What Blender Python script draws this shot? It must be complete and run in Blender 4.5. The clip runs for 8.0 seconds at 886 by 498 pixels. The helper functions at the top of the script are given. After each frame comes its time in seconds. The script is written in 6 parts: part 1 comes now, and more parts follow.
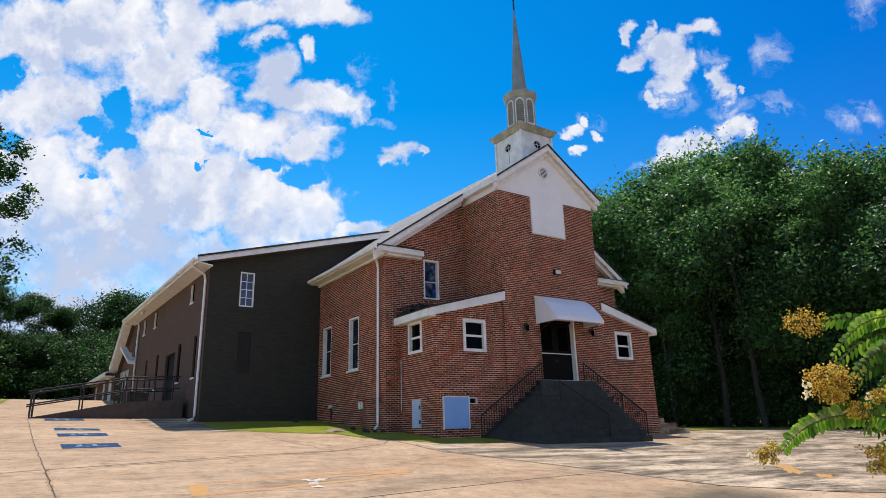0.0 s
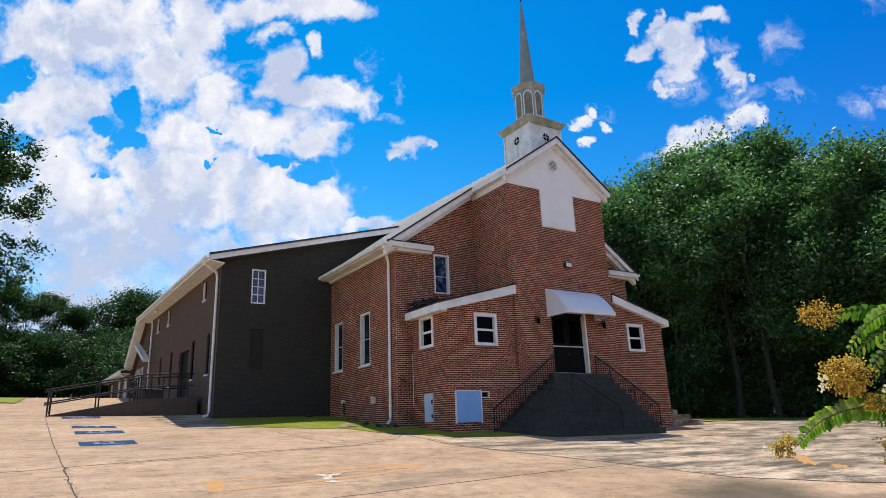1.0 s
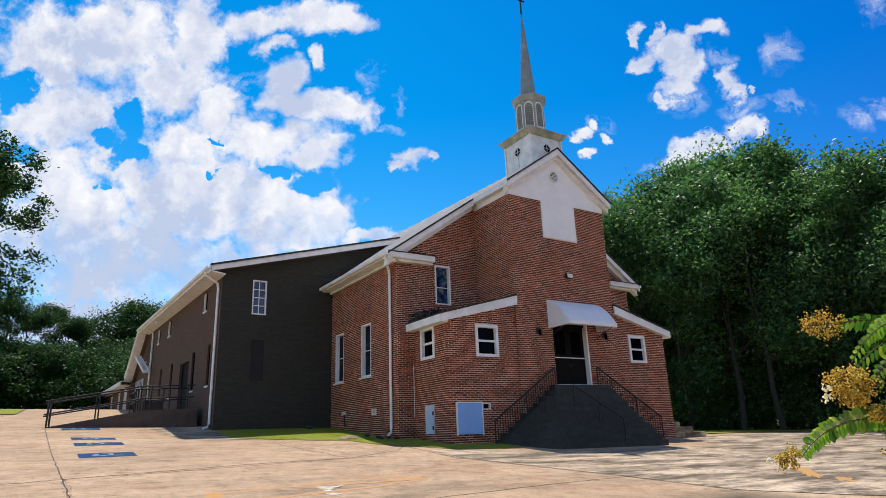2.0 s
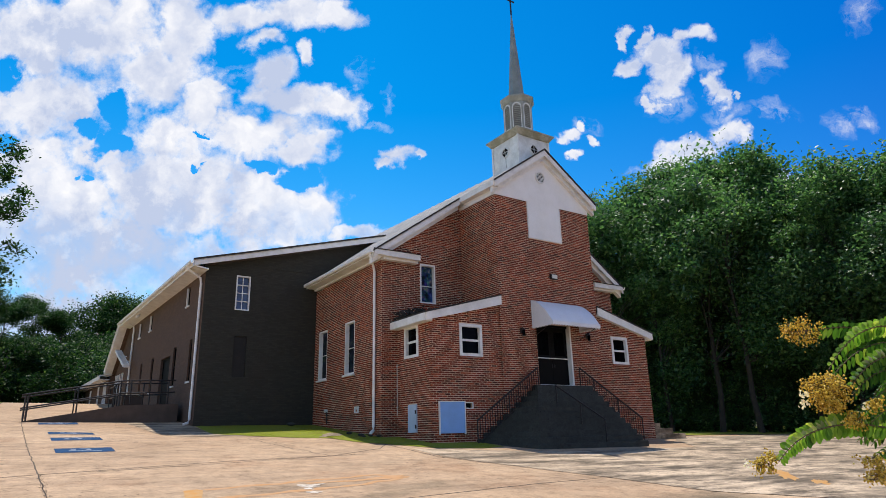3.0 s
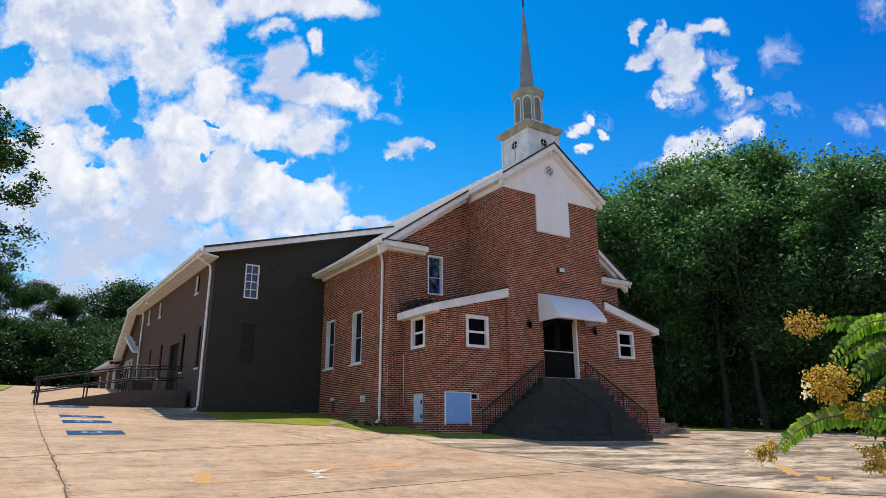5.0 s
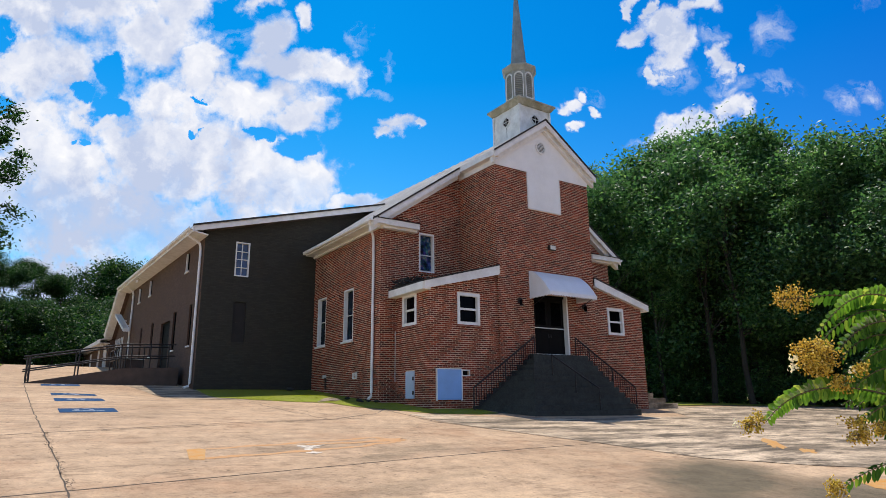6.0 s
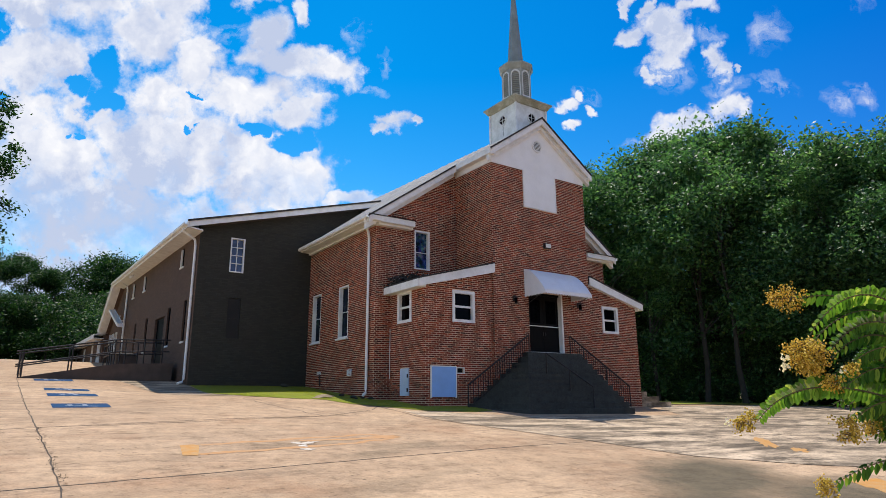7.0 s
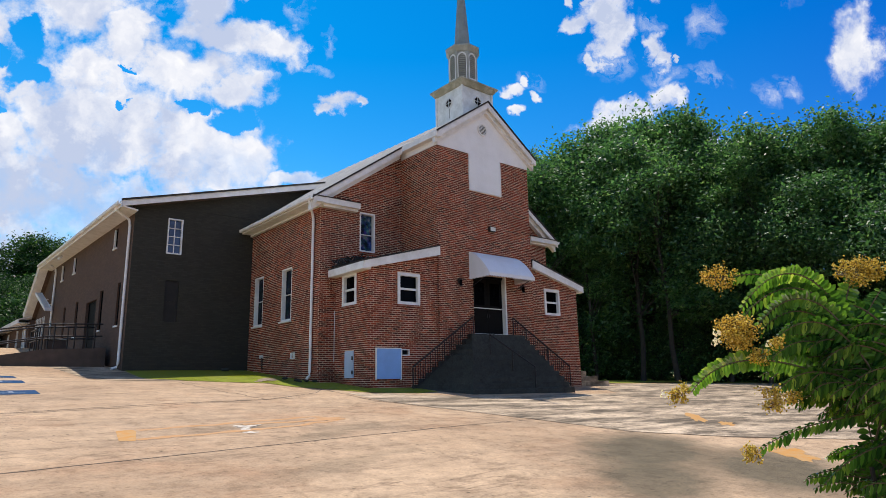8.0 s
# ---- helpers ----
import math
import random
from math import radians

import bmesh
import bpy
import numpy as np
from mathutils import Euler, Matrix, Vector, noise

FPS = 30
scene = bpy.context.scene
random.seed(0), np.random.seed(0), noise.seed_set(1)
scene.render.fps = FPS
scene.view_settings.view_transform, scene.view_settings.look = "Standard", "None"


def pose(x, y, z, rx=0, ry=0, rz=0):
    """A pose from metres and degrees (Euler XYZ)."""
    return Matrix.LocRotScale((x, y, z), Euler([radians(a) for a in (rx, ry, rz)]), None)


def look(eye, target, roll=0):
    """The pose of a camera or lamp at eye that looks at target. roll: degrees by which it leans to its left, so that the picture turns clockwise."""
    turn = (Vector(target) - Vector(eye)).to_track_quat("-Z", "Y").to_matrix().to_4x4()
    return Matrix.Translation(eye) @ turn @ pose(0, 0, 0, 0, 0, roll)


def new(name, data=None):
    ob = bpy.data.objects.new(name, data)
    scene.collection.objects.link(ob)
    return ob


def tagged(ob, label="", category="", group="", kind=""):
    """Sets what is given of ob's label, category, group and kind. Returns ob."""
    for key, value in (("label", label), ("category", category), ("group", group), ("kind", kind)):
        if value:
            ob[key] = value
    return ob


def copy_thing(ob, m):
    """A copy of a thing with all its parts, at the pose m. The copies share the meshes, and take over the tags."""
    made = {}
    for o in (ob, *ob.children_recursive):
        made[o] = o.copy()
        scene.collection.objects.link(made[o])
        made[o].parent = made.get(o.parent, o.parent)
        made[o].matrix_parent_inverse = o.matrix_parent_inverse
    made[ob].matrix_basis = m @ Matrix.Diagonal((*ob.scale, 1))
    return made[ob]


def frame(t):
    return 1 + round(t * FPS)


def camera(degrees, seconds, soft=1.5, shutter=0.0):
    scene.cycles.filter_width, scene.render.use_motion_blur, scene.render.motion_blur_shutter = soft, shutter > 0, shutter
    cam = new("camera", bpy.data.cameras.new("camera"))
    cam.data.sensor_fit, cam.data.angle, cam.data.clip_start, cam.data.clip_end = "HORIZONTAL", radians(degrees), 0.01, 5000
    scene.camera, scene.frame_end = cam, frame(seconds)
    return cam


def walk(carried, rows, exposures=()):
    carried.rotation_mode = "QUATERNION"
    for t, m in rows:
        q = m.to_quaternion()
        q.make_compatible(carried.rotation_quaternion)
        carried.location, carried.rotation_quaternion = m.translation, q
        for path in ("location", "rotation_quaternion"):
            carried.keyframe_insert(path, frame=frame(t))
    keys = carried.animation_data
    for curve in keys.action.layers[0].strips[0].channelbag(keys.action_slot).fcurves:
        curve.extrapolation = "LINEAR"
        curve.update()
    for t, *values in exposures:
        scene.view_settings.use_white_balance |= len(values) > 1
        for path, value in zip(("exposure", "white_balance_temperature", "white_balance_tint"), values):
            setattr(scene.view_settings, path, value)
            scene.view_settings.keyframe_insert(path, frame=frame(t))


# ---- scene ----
cam = camera(71.14, 8.0, soft=0.58)
walk(cam, [
    (0.0, pose(-13.516, -16.517, 0.125, 106.207, 1.577, -33.284)),
    (0.5, pose(-13.523, -16.514, 0.111, 105.660, 1.718, -33.061)),
    (1.0, pose(-13.525, -16.517, 0.141, 105.687, 2.132, -32.186)),
    (1.5, pose(-13.522, -16.506, 0.132, 106.411, 2.175, -32.016)),
    (1.7, pose(-13.522, -16.508, 0.133, 106.720, 2.150, -32.020)),
    (2.8, pose(-13.520, -16.512, 0.146, 106.620, 1.520, -32.900)),
    (3.0, pose(-13.519, -16.513, 0.149, 106.534, 1.458, -33.662)),
    (3.5, pose(-13.503, -16.502, 0.130, 106.969, 1.495, -33.061)),
    (4.0, pose(-13.512, -16.521, 0.138, 105.135, -0.055, -33.299)),
    (4.2, pose(-13.510, -16.526, 0.127, 106.206, -0.011, -33.471)),
    (5.3, pose(-13.592, -16.565, 0.105, 105.330, 0.646, -33.420)),
    (5.5, pose(-13.583, -16.558, 0.115, 104.212, 0.477, -33.944)),
    (6.0, pose(-13.579, -16.551, 0.093, 103.789, 0.678, -34.036)),
    (6.5, pose(-13.570, -16.543, 0.111, 104.122, 0.280, -34.003)),
    (7.0, pose(-13.578, -16.556, 0.092, 103.555, 0.351, -34.537)),
    (7.5, pose(-13.571, -16.542, 0.095, 103.101, 1.188, -35.993)),
    (8.0, pose(-13.602, -16.553, 0.063, 101.943, 1.135, -39.576)),
])

# ---- sky, sun ----
SUN_FROM = Vector((0.12, 0.31, 1.0)).normalized()  # direction towards the sun, behind the church
SUN_EL = math.asin(SUN_FROM.z)
SUN_AZ = math.atan2(SUN_FROM.x, SUN_FROM.y)
world = bpy.data.worlds.new("world")
scene.world = world
world.use_nodes = True
WT = world.node_tree


def wnode(kind):
    return WT.nodes.new(kind)


def wmath(op, a, b=None, c=None, clamp=False):
    n = wnode("ShaderNodeMath")
    n.operation, n.use_clamp = op, clamp
    for s, v in zip(n.inputs, (a, b, c)):
        if v is None:
            continue
        if isinstance(v, (int, float)):
            s.default_value = v
        else:
            WT.links.new(v, s)
    return n.outputs[0]


def wvec(op, a, b, out=0):
    n = wnode("ShaderNodeVectorMath")
    n.operation = op
    for s, v in zip(n.inputs, (a, b)):
        if isinstance(v, tuple):
            s.default_value = v
        elif v is not None:
            WT.links.new(v, s)
    return n.outputs[out]


def build_sky():
    sky = wnode("ShaderNodeTexSky")
    sky.sky_type, sky.sun_disc, sky.sun_elevation, sky.sun_rotation = "NISHITA", False, SUN_EL, SUN_AZ
    sky.air_density, sky.dust_density, sky.ozone_density = 1.0, 0.0, 3.0
    deep = wnode("ShaderNodeHueSaturation")
    deep.inputs["Saturation"].default_value = SKY_SAT
    deep.inputs["Value"].default_value = SKY_VAL
    WT.links.new(sky.outputs[0], deep.inputs["Color"])
    ray = wnode("ShaderNodeTexCoord").outputs["Generated"]
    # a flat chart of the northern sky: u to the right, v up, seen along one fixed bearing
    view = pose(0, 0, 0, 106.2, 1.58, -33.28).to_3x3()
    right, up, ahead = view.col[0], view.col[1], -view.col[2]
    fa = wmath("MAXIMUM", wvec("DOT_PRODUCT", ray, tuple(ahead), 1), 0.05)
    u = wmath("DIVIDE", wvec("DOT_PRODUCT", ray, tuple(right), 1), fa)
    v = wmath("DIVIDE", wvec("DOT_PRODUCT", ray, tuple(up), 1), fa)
    flat = wnode("ShaderNodeCombineXYZ")
    WT.links.new(u, flat.inputs[0])
    WT.links.new(v, flat.inputs[1])
    flat = flat.outputs[0]

    def noise_at(vec, scale, detail, rough, out="Fac", shift=0.0):
        n = wnode("ShaderNodeTexNoise")
        n.inputs["Scale"].default_value, n.inputs["Detail"].default_value, n.inputs["Roughness"].default_value = scale, detail, rough
        WT.links.new(wvec("ADD", vec, (shift, shift * 0.7, shift * 0.3)), n.inputs["Vector"])
        return n.outputs[out]

    broad = wvec("MULTIPLY", wvec("SUBTRACT", noise_at(flat, 7.0, 3.0, 0.5, "Color"), (0.5, 0.5, 0.5)), (0.09, 0.08, 0.0))
    close = wvec("MULTIPLY", wvec("SUBTRACT", noise_at(flat, 28.0, 5.0, 0.6, "Color", 1.7), (0.5, 0.5, 0.5)), (0.055, 0.05, 0.0))
    bent = wvec("ADD", wvec("ADD", flat, broad), close)

    def heaps(rows, swell=1.0):
        best = None
        for cx, cy, rx, ry in rows:
            rx, ry = rx * swell, ry * swell
            d = wvec("LENGTH", wvec("MULTIPLY", wvec("SUBTRACT", bent, (cx, cy, 0.0)), (1 / rx, 1 / ry, 0.0)), None, 1)
            k = wmath("SUBTRACT", 1.0, d)
            best = k if best is None else wmath("MAXIMUM", best, k)
        return best

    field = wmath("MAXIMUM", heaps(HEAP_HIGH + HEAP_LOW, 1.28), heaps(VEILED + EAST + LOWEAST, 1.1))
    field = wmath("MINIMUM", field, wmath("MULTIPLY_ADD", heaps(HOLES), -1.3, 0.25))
    # heaps round the unseen rest of the sky, cover raised to brighten the church front
    behind = wmath("MULTIPLY_ADD", noise_at(ray, 2.2, 3.0, 0.5), 3.0, -1.32)
    side = wmath("SMOOTH_MIN", wmath("MULTIPLY_ADD", wmath("ABSOLUTE", u), 4.0, -3.6), 1.0, 0.1, clamp=True)
    field = wmath("ADD", wmath("MULTIPLY", field, wmath("SUBTRACT", 1.0, side)), wmath("MULTIPLY", behind, side))
    fine = wmath("SUBTRACT", noise_at(flat, 20.0, 10.0, 0.66, shift=5.3), 0.5)
    lumps = wnode("ShaderNodeTexVoronoi")
    lumps.feature = "SMOOTH_F1"
    lumps.inputs["Scale"].default_value, lumps.inputs["Detail"].default_value, lumps.inputs["Smoothness"].default_value = 24.0, 3.0, 0.6
    WT.links.new(bent, lumps.inputs["Vector"])
    puff = wmath("SUBTRACT", 0.42, lumps.outputs["Distance"])
    body = wmath("MAXIMUM", wmath("MINIMUM", field, 0.7), -1.2)
    edge = wmath("ADD", wmath("MULTIPLY_ADD", fine, 2.6, wmath("MULTIPLY_ADD", body, 2.0, 0.08)), wmath("MULTIPLY", puff, 0.55))
    cover = wnode("ShaderNodeMapRange")
    cover.interpolation_type = "SMOOTHSTEP"
    WT.links.new(edge, cover.inputs["Value"])
    cover.inputs["From Min"].default_value, cover.inputs["From Max"].default_value = -0.1, 1.0
    # heaps are white on their lit rims, blue-grey where they are thick
    thick = wmath("MULTIPLY_ADD", noise_at(flat, 7.5, 6.0, 0.55, shift=3.1), 3.4, -1.65, clamp=True)
    low = wmath("MULTIPLY", wmath("MULTIPLY_ADD", v, -5.0, 0.3, clamp=True), 0.7)
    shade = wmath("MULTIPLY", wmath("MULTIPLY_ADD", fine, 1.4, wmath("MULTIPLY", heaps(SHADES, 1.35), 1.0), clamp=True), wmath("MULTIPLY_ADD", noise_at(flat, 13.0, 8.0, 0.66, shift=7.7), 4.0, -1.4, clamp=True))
    thick = wmath("ADD", wmath("ADD", thick, low), shade, clamp=True)
    thick = wmath("MULTIPLY", thick, wmath("MULTIPLY_ADD", edge, 0.8, 0.0, clamp=True))
    thick = wmath("ADD", thick, wmath("MULTIPLY_ADD", puff, -0.7, 0.08, clamp=True), clamp=True)
    tone = wnode("ShaderNodeMix")
    tone.data_type = "RGBA"
    tone.inputs[6].default_value, tone.inputs[7].default_value = CLOUD_LIT, CLOUD_GREY
    WT.links.new(thick, tone.inputs[0])
    mix = wnode("ShaderNodeMix")
    mix.data_type = "RGBA"
    shreds = wmath("MULTIPLY_ADD", noise_at(bent, 30.0, 8.0, 0.7, shift=9.0), 3.6, -1.5, clamp=True)
    thin = wmath("MULTIPLY", wmath("MULTIPLY_ADD", v, -6.0, 0.75, clamp=True), wmath("MULTIPLY_ADD", noise_at(flat, 8.0, 6.0, 0.6, shift=2.4), 5.0, -2.35, clamp=True))
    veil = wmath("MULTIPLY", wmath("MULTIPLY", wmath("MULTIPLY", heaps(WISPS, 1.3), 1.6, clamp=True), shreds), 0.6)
    WT.links.new(wmath("MAXIMUM", wmath("MULTIPLY", cover.outputs[0], wmath("MULTIPLY_ADD", thin, -0.55, 0.97)), veil), mix.inputs[0])
    # the blue deepens away from the sun's side
    far_side = wnode("ShaderNodeMix")
    far_side.data_type, far_side.blend_type = "RGBA", "MULTIPLY"
    far_side.inputs[0].default_value = 1.0
    tint = wnode("ShaderNodeMix")
    tint.data_type = "RGBA"
    tint.inputs[6].default_value, tint.inputs[7].default_value = (1.18, 1.16, 1.05, 1), (0.50, 0.62, 0.88, 1)
    WT.links.new(wmath("MULTIPLY_ADD", u, 1.05, 0.12, clamp=True), tint.inputs[0])
    WT.links.new(deep.outputs[0], far_side.inputs[6])
    WT.links.new(tint.outputs[2], far_side.inputs[7])
    WT.links.new(far_side.outputs[2], mix.inputs[6])
    WT.links.new(tone.outputs[2], mix.inputs[7])
    WT.links.new(mix.outputs[2], WT.nodes["Background"].inputs["Color"])
    WT.nodes["Background"].inputs["Strength"].default_value = SKY_STRENGTH


SKY_STRENGTH, SKY_SAT, SKY_VAL = 0.14, 1.45, 1.16
CLOUD_LIT, CLOUD_GREY = (7.3, 7.2, 7.2, 1), (3.8, 4.3, 5.6, 1)
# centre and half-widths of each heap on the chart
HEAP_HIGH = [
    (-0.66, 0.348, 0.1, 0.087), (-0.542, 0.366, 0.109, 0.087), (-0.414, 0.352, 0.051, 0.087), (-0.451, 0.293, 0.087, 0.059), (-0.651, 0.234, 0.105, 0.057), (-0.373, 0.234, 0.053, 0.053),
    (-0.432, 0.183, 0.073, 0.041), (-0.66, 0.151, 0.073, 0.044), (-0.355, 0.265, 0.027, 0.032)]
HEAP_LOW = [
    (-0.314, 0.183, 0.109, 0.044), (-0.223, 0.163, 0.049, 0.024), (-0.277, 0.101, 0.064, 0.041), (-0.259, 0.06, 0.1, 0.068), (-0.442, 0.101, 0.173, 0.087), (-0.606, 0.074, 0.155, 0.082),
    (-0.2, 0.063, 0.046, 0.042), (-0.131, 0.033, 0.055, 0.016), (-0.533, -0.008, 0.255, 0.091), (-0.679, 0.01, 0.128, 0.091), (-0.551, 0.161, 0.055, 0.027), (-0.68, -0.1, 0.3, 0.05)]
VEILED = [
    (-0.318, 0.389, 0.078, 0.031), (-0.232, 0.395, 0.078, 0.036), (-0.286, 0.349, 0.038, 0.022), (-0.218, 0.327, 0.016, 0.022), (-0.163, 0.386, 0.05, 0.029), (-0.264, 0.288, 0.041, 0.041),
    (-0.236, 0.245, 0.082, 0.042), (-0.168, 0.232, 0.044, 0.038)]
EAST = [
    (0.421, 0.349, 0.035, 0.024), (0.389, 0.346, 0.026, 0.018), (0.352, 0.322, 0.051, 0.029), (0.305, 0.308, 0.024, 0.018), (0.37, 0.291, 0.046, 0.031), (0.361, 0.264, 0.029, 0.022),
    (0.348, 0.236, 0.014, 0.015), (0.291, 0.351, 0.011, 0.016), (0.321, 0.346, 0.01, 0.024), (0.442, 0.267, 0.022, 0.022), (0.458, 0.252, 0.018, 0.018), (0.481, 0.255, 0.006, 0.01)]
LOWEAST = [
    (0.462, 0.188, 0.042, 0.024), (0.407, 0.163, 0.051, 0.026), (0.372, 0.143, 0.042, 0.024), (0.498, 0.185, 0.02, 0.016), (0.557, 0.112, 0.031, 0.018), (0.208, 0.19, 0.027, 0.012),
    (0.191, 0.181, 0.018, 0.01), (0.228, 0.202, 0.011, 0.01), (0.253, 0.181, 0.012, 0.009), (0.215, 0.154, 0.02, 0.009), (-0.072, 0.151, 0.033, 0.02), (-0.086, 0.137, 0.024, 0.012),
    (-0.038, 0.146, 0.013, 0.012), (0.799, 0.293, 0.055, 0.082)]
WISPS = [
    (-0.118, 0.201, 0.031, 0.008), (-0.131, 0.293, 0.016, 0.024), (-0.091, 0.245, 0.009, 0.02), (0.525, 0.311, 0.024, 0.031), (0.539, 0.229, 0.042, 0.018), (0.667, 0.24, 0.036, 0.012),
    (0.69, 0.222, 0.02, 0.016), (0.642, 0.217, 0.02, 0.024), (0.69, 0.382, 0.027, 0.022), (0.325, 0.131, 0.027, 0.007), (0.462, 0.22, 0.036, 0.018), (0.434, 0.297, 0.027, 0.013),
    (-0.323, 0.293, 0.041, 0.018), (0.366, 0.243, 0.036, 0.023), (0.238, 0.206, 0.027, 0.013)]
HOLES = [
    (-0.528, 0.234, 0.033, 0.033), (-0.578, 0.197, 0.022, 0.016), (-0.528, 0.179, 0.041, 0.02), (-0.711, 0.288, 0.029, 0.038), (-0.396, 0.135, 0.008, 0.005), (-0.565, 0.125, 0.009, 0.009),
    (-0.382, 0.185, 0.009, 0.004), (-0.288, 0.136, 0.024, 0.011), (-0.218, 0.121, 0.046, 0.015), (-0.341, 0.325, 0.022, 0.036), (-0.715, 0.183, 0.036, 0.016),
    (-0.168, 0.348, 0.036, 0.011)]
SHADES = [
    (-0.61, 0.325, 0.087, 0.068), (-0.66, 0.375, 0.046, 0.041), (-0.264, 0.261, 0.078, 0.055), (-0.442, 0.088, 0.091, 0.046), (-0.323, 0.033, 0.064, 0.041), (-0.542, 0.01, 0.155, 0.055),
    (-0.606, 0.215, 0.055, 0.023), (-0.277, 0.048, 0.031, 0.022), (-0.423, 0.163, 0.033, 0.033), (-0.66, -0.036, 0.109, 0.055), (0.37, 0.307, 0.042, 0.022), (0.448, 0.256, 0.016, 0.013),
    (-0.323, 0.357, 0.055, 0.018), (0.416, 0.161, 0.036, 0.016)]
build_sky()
sun = new("sun", bpy.data.lights.new("sun", "SUN"))
sun.data.energy, sun.data.angle, sun.data.color = 5.0, radians(0.53), (1.0, 0.94, 0.85)
sun.matrix_world = look(SUN_FROM * 80, (0, 0, 0))
scene.view_settings.exposure = 0.06
scene.view_settings.use_white_balance = True
scene.view_settings.white_balance_temperature = 6550


# ---- materials ----
def shader(name, rough=0.8, metal=0.0, spec=0.5):
    m = bpy.data.materials.new(name)
    m.use_nodes = True
    b = m.node_tree.nodes["Principled BSDF"]
    b.inputs["Roughness"].default_value, b.inputs["Metallic"].default_value = rough, metal
    b.inputs["Specular IOR Level"].default_value = spec
    return m, m.node_tree, b


def node(t, kind):
    return t.nodes.new(kind)


def ramp(t, fac, stops):
    n = node(t, "ShaderNodeValToRGB")
    e = n.color_ramp.elements
    while len(e) < len(stops):
        e.new(0.5)
    for el, (p, c) in zip(e, stops):
        el.position, el.color = p, (*c, 1)
    t.links.new(fac, n.inputs[0])
    return n.outputs[0]


def noise_tex(t, scale, detail=4.0, rough=0.55, vec=None, out="Fac"):
    n = node(t, "ShaderNodeTexNoise")
    n.inputs["Scale"].default_value, n.inputs["Detail"].default_value, n.inputs["Roughness"].default_value = scale, detail, rough
    t.links.new(vec if vec is not None else node(t, "ShaderNodeNewGeometry").outputs["Position"], n.inputs["Vector"])
    return n.outputs[out]


def mixed(t, fac, a, b, blend="MIX"):
    n = node(t, "ShaderNodeMix")
    n.data_type, n.blend_type = "RGBA", blend
    for s, v in ((n.inputs[0], fac), (n.inputs[6], a), (n.inputs[7], b)):
        if isinstance(v, (int, float)):
            s.default_value = v
        elif isinstance(v, tuple):
            s.default_value = (*v, 1)
        else:
            t.links.new(v, s)
    return n.outputs[2]


def bumped(t, b, height, strength=0.3, dist=0.01):
    n = node(t, "ShaderNodeBump")
    n.inputs["Strength"].default_value, n.inputs["Distance"].default_value = strength, dist
    t.links.new(height, n.inputs["Height"])
    t.links.new(n.outputs[0], b.inputs["Normal"])


def mathn(t, op, a, b=0.0, clamp=False):
    n = node(t, "ShaderNodeMath")
    n.operation, n.use_clamp = op, clamp
    for s, v in zip(n.inputs, (a, b)):
        if isinstance(v, (int, float)):
            s.default_value = v
        else:
            t.links.new(v, s)
    return n.outputs[0]


def worn(name, col, dirt, amount=0.35, rough=0.6, scale=2.5, grain=60.0, bump=0.15, metal=0.0, spec=0.4):
    """Paint or metal with soft grime at two scales and a fine grain."""
    m, t, b = shader(name, rough, metal, spec)
    big = noise_tex(t, scale, 6, 0.65)
    f = ramp(t, big, [(0.5 - 0.3 * amount, (0, 0, 0)), (0.8 - 0.3 * amount, (1, 1, 1))])
    c = mixed(t, mathn(t, "MULTIPLY", f, amount), col, dirt)
    fine = noise_tex(t, grain, 3, 0.6)
    c = mixed(t, 0.12, c, ramp(t, fine, [(0.3, (0.2, 0.2, 0.2)), (0.7, (1, 1, 1))]), "MULTIPLY")
    t.links.new(c, b.inputs["Base Color"])
    bumped(t, b, fine, bump, 0.004)
    return m


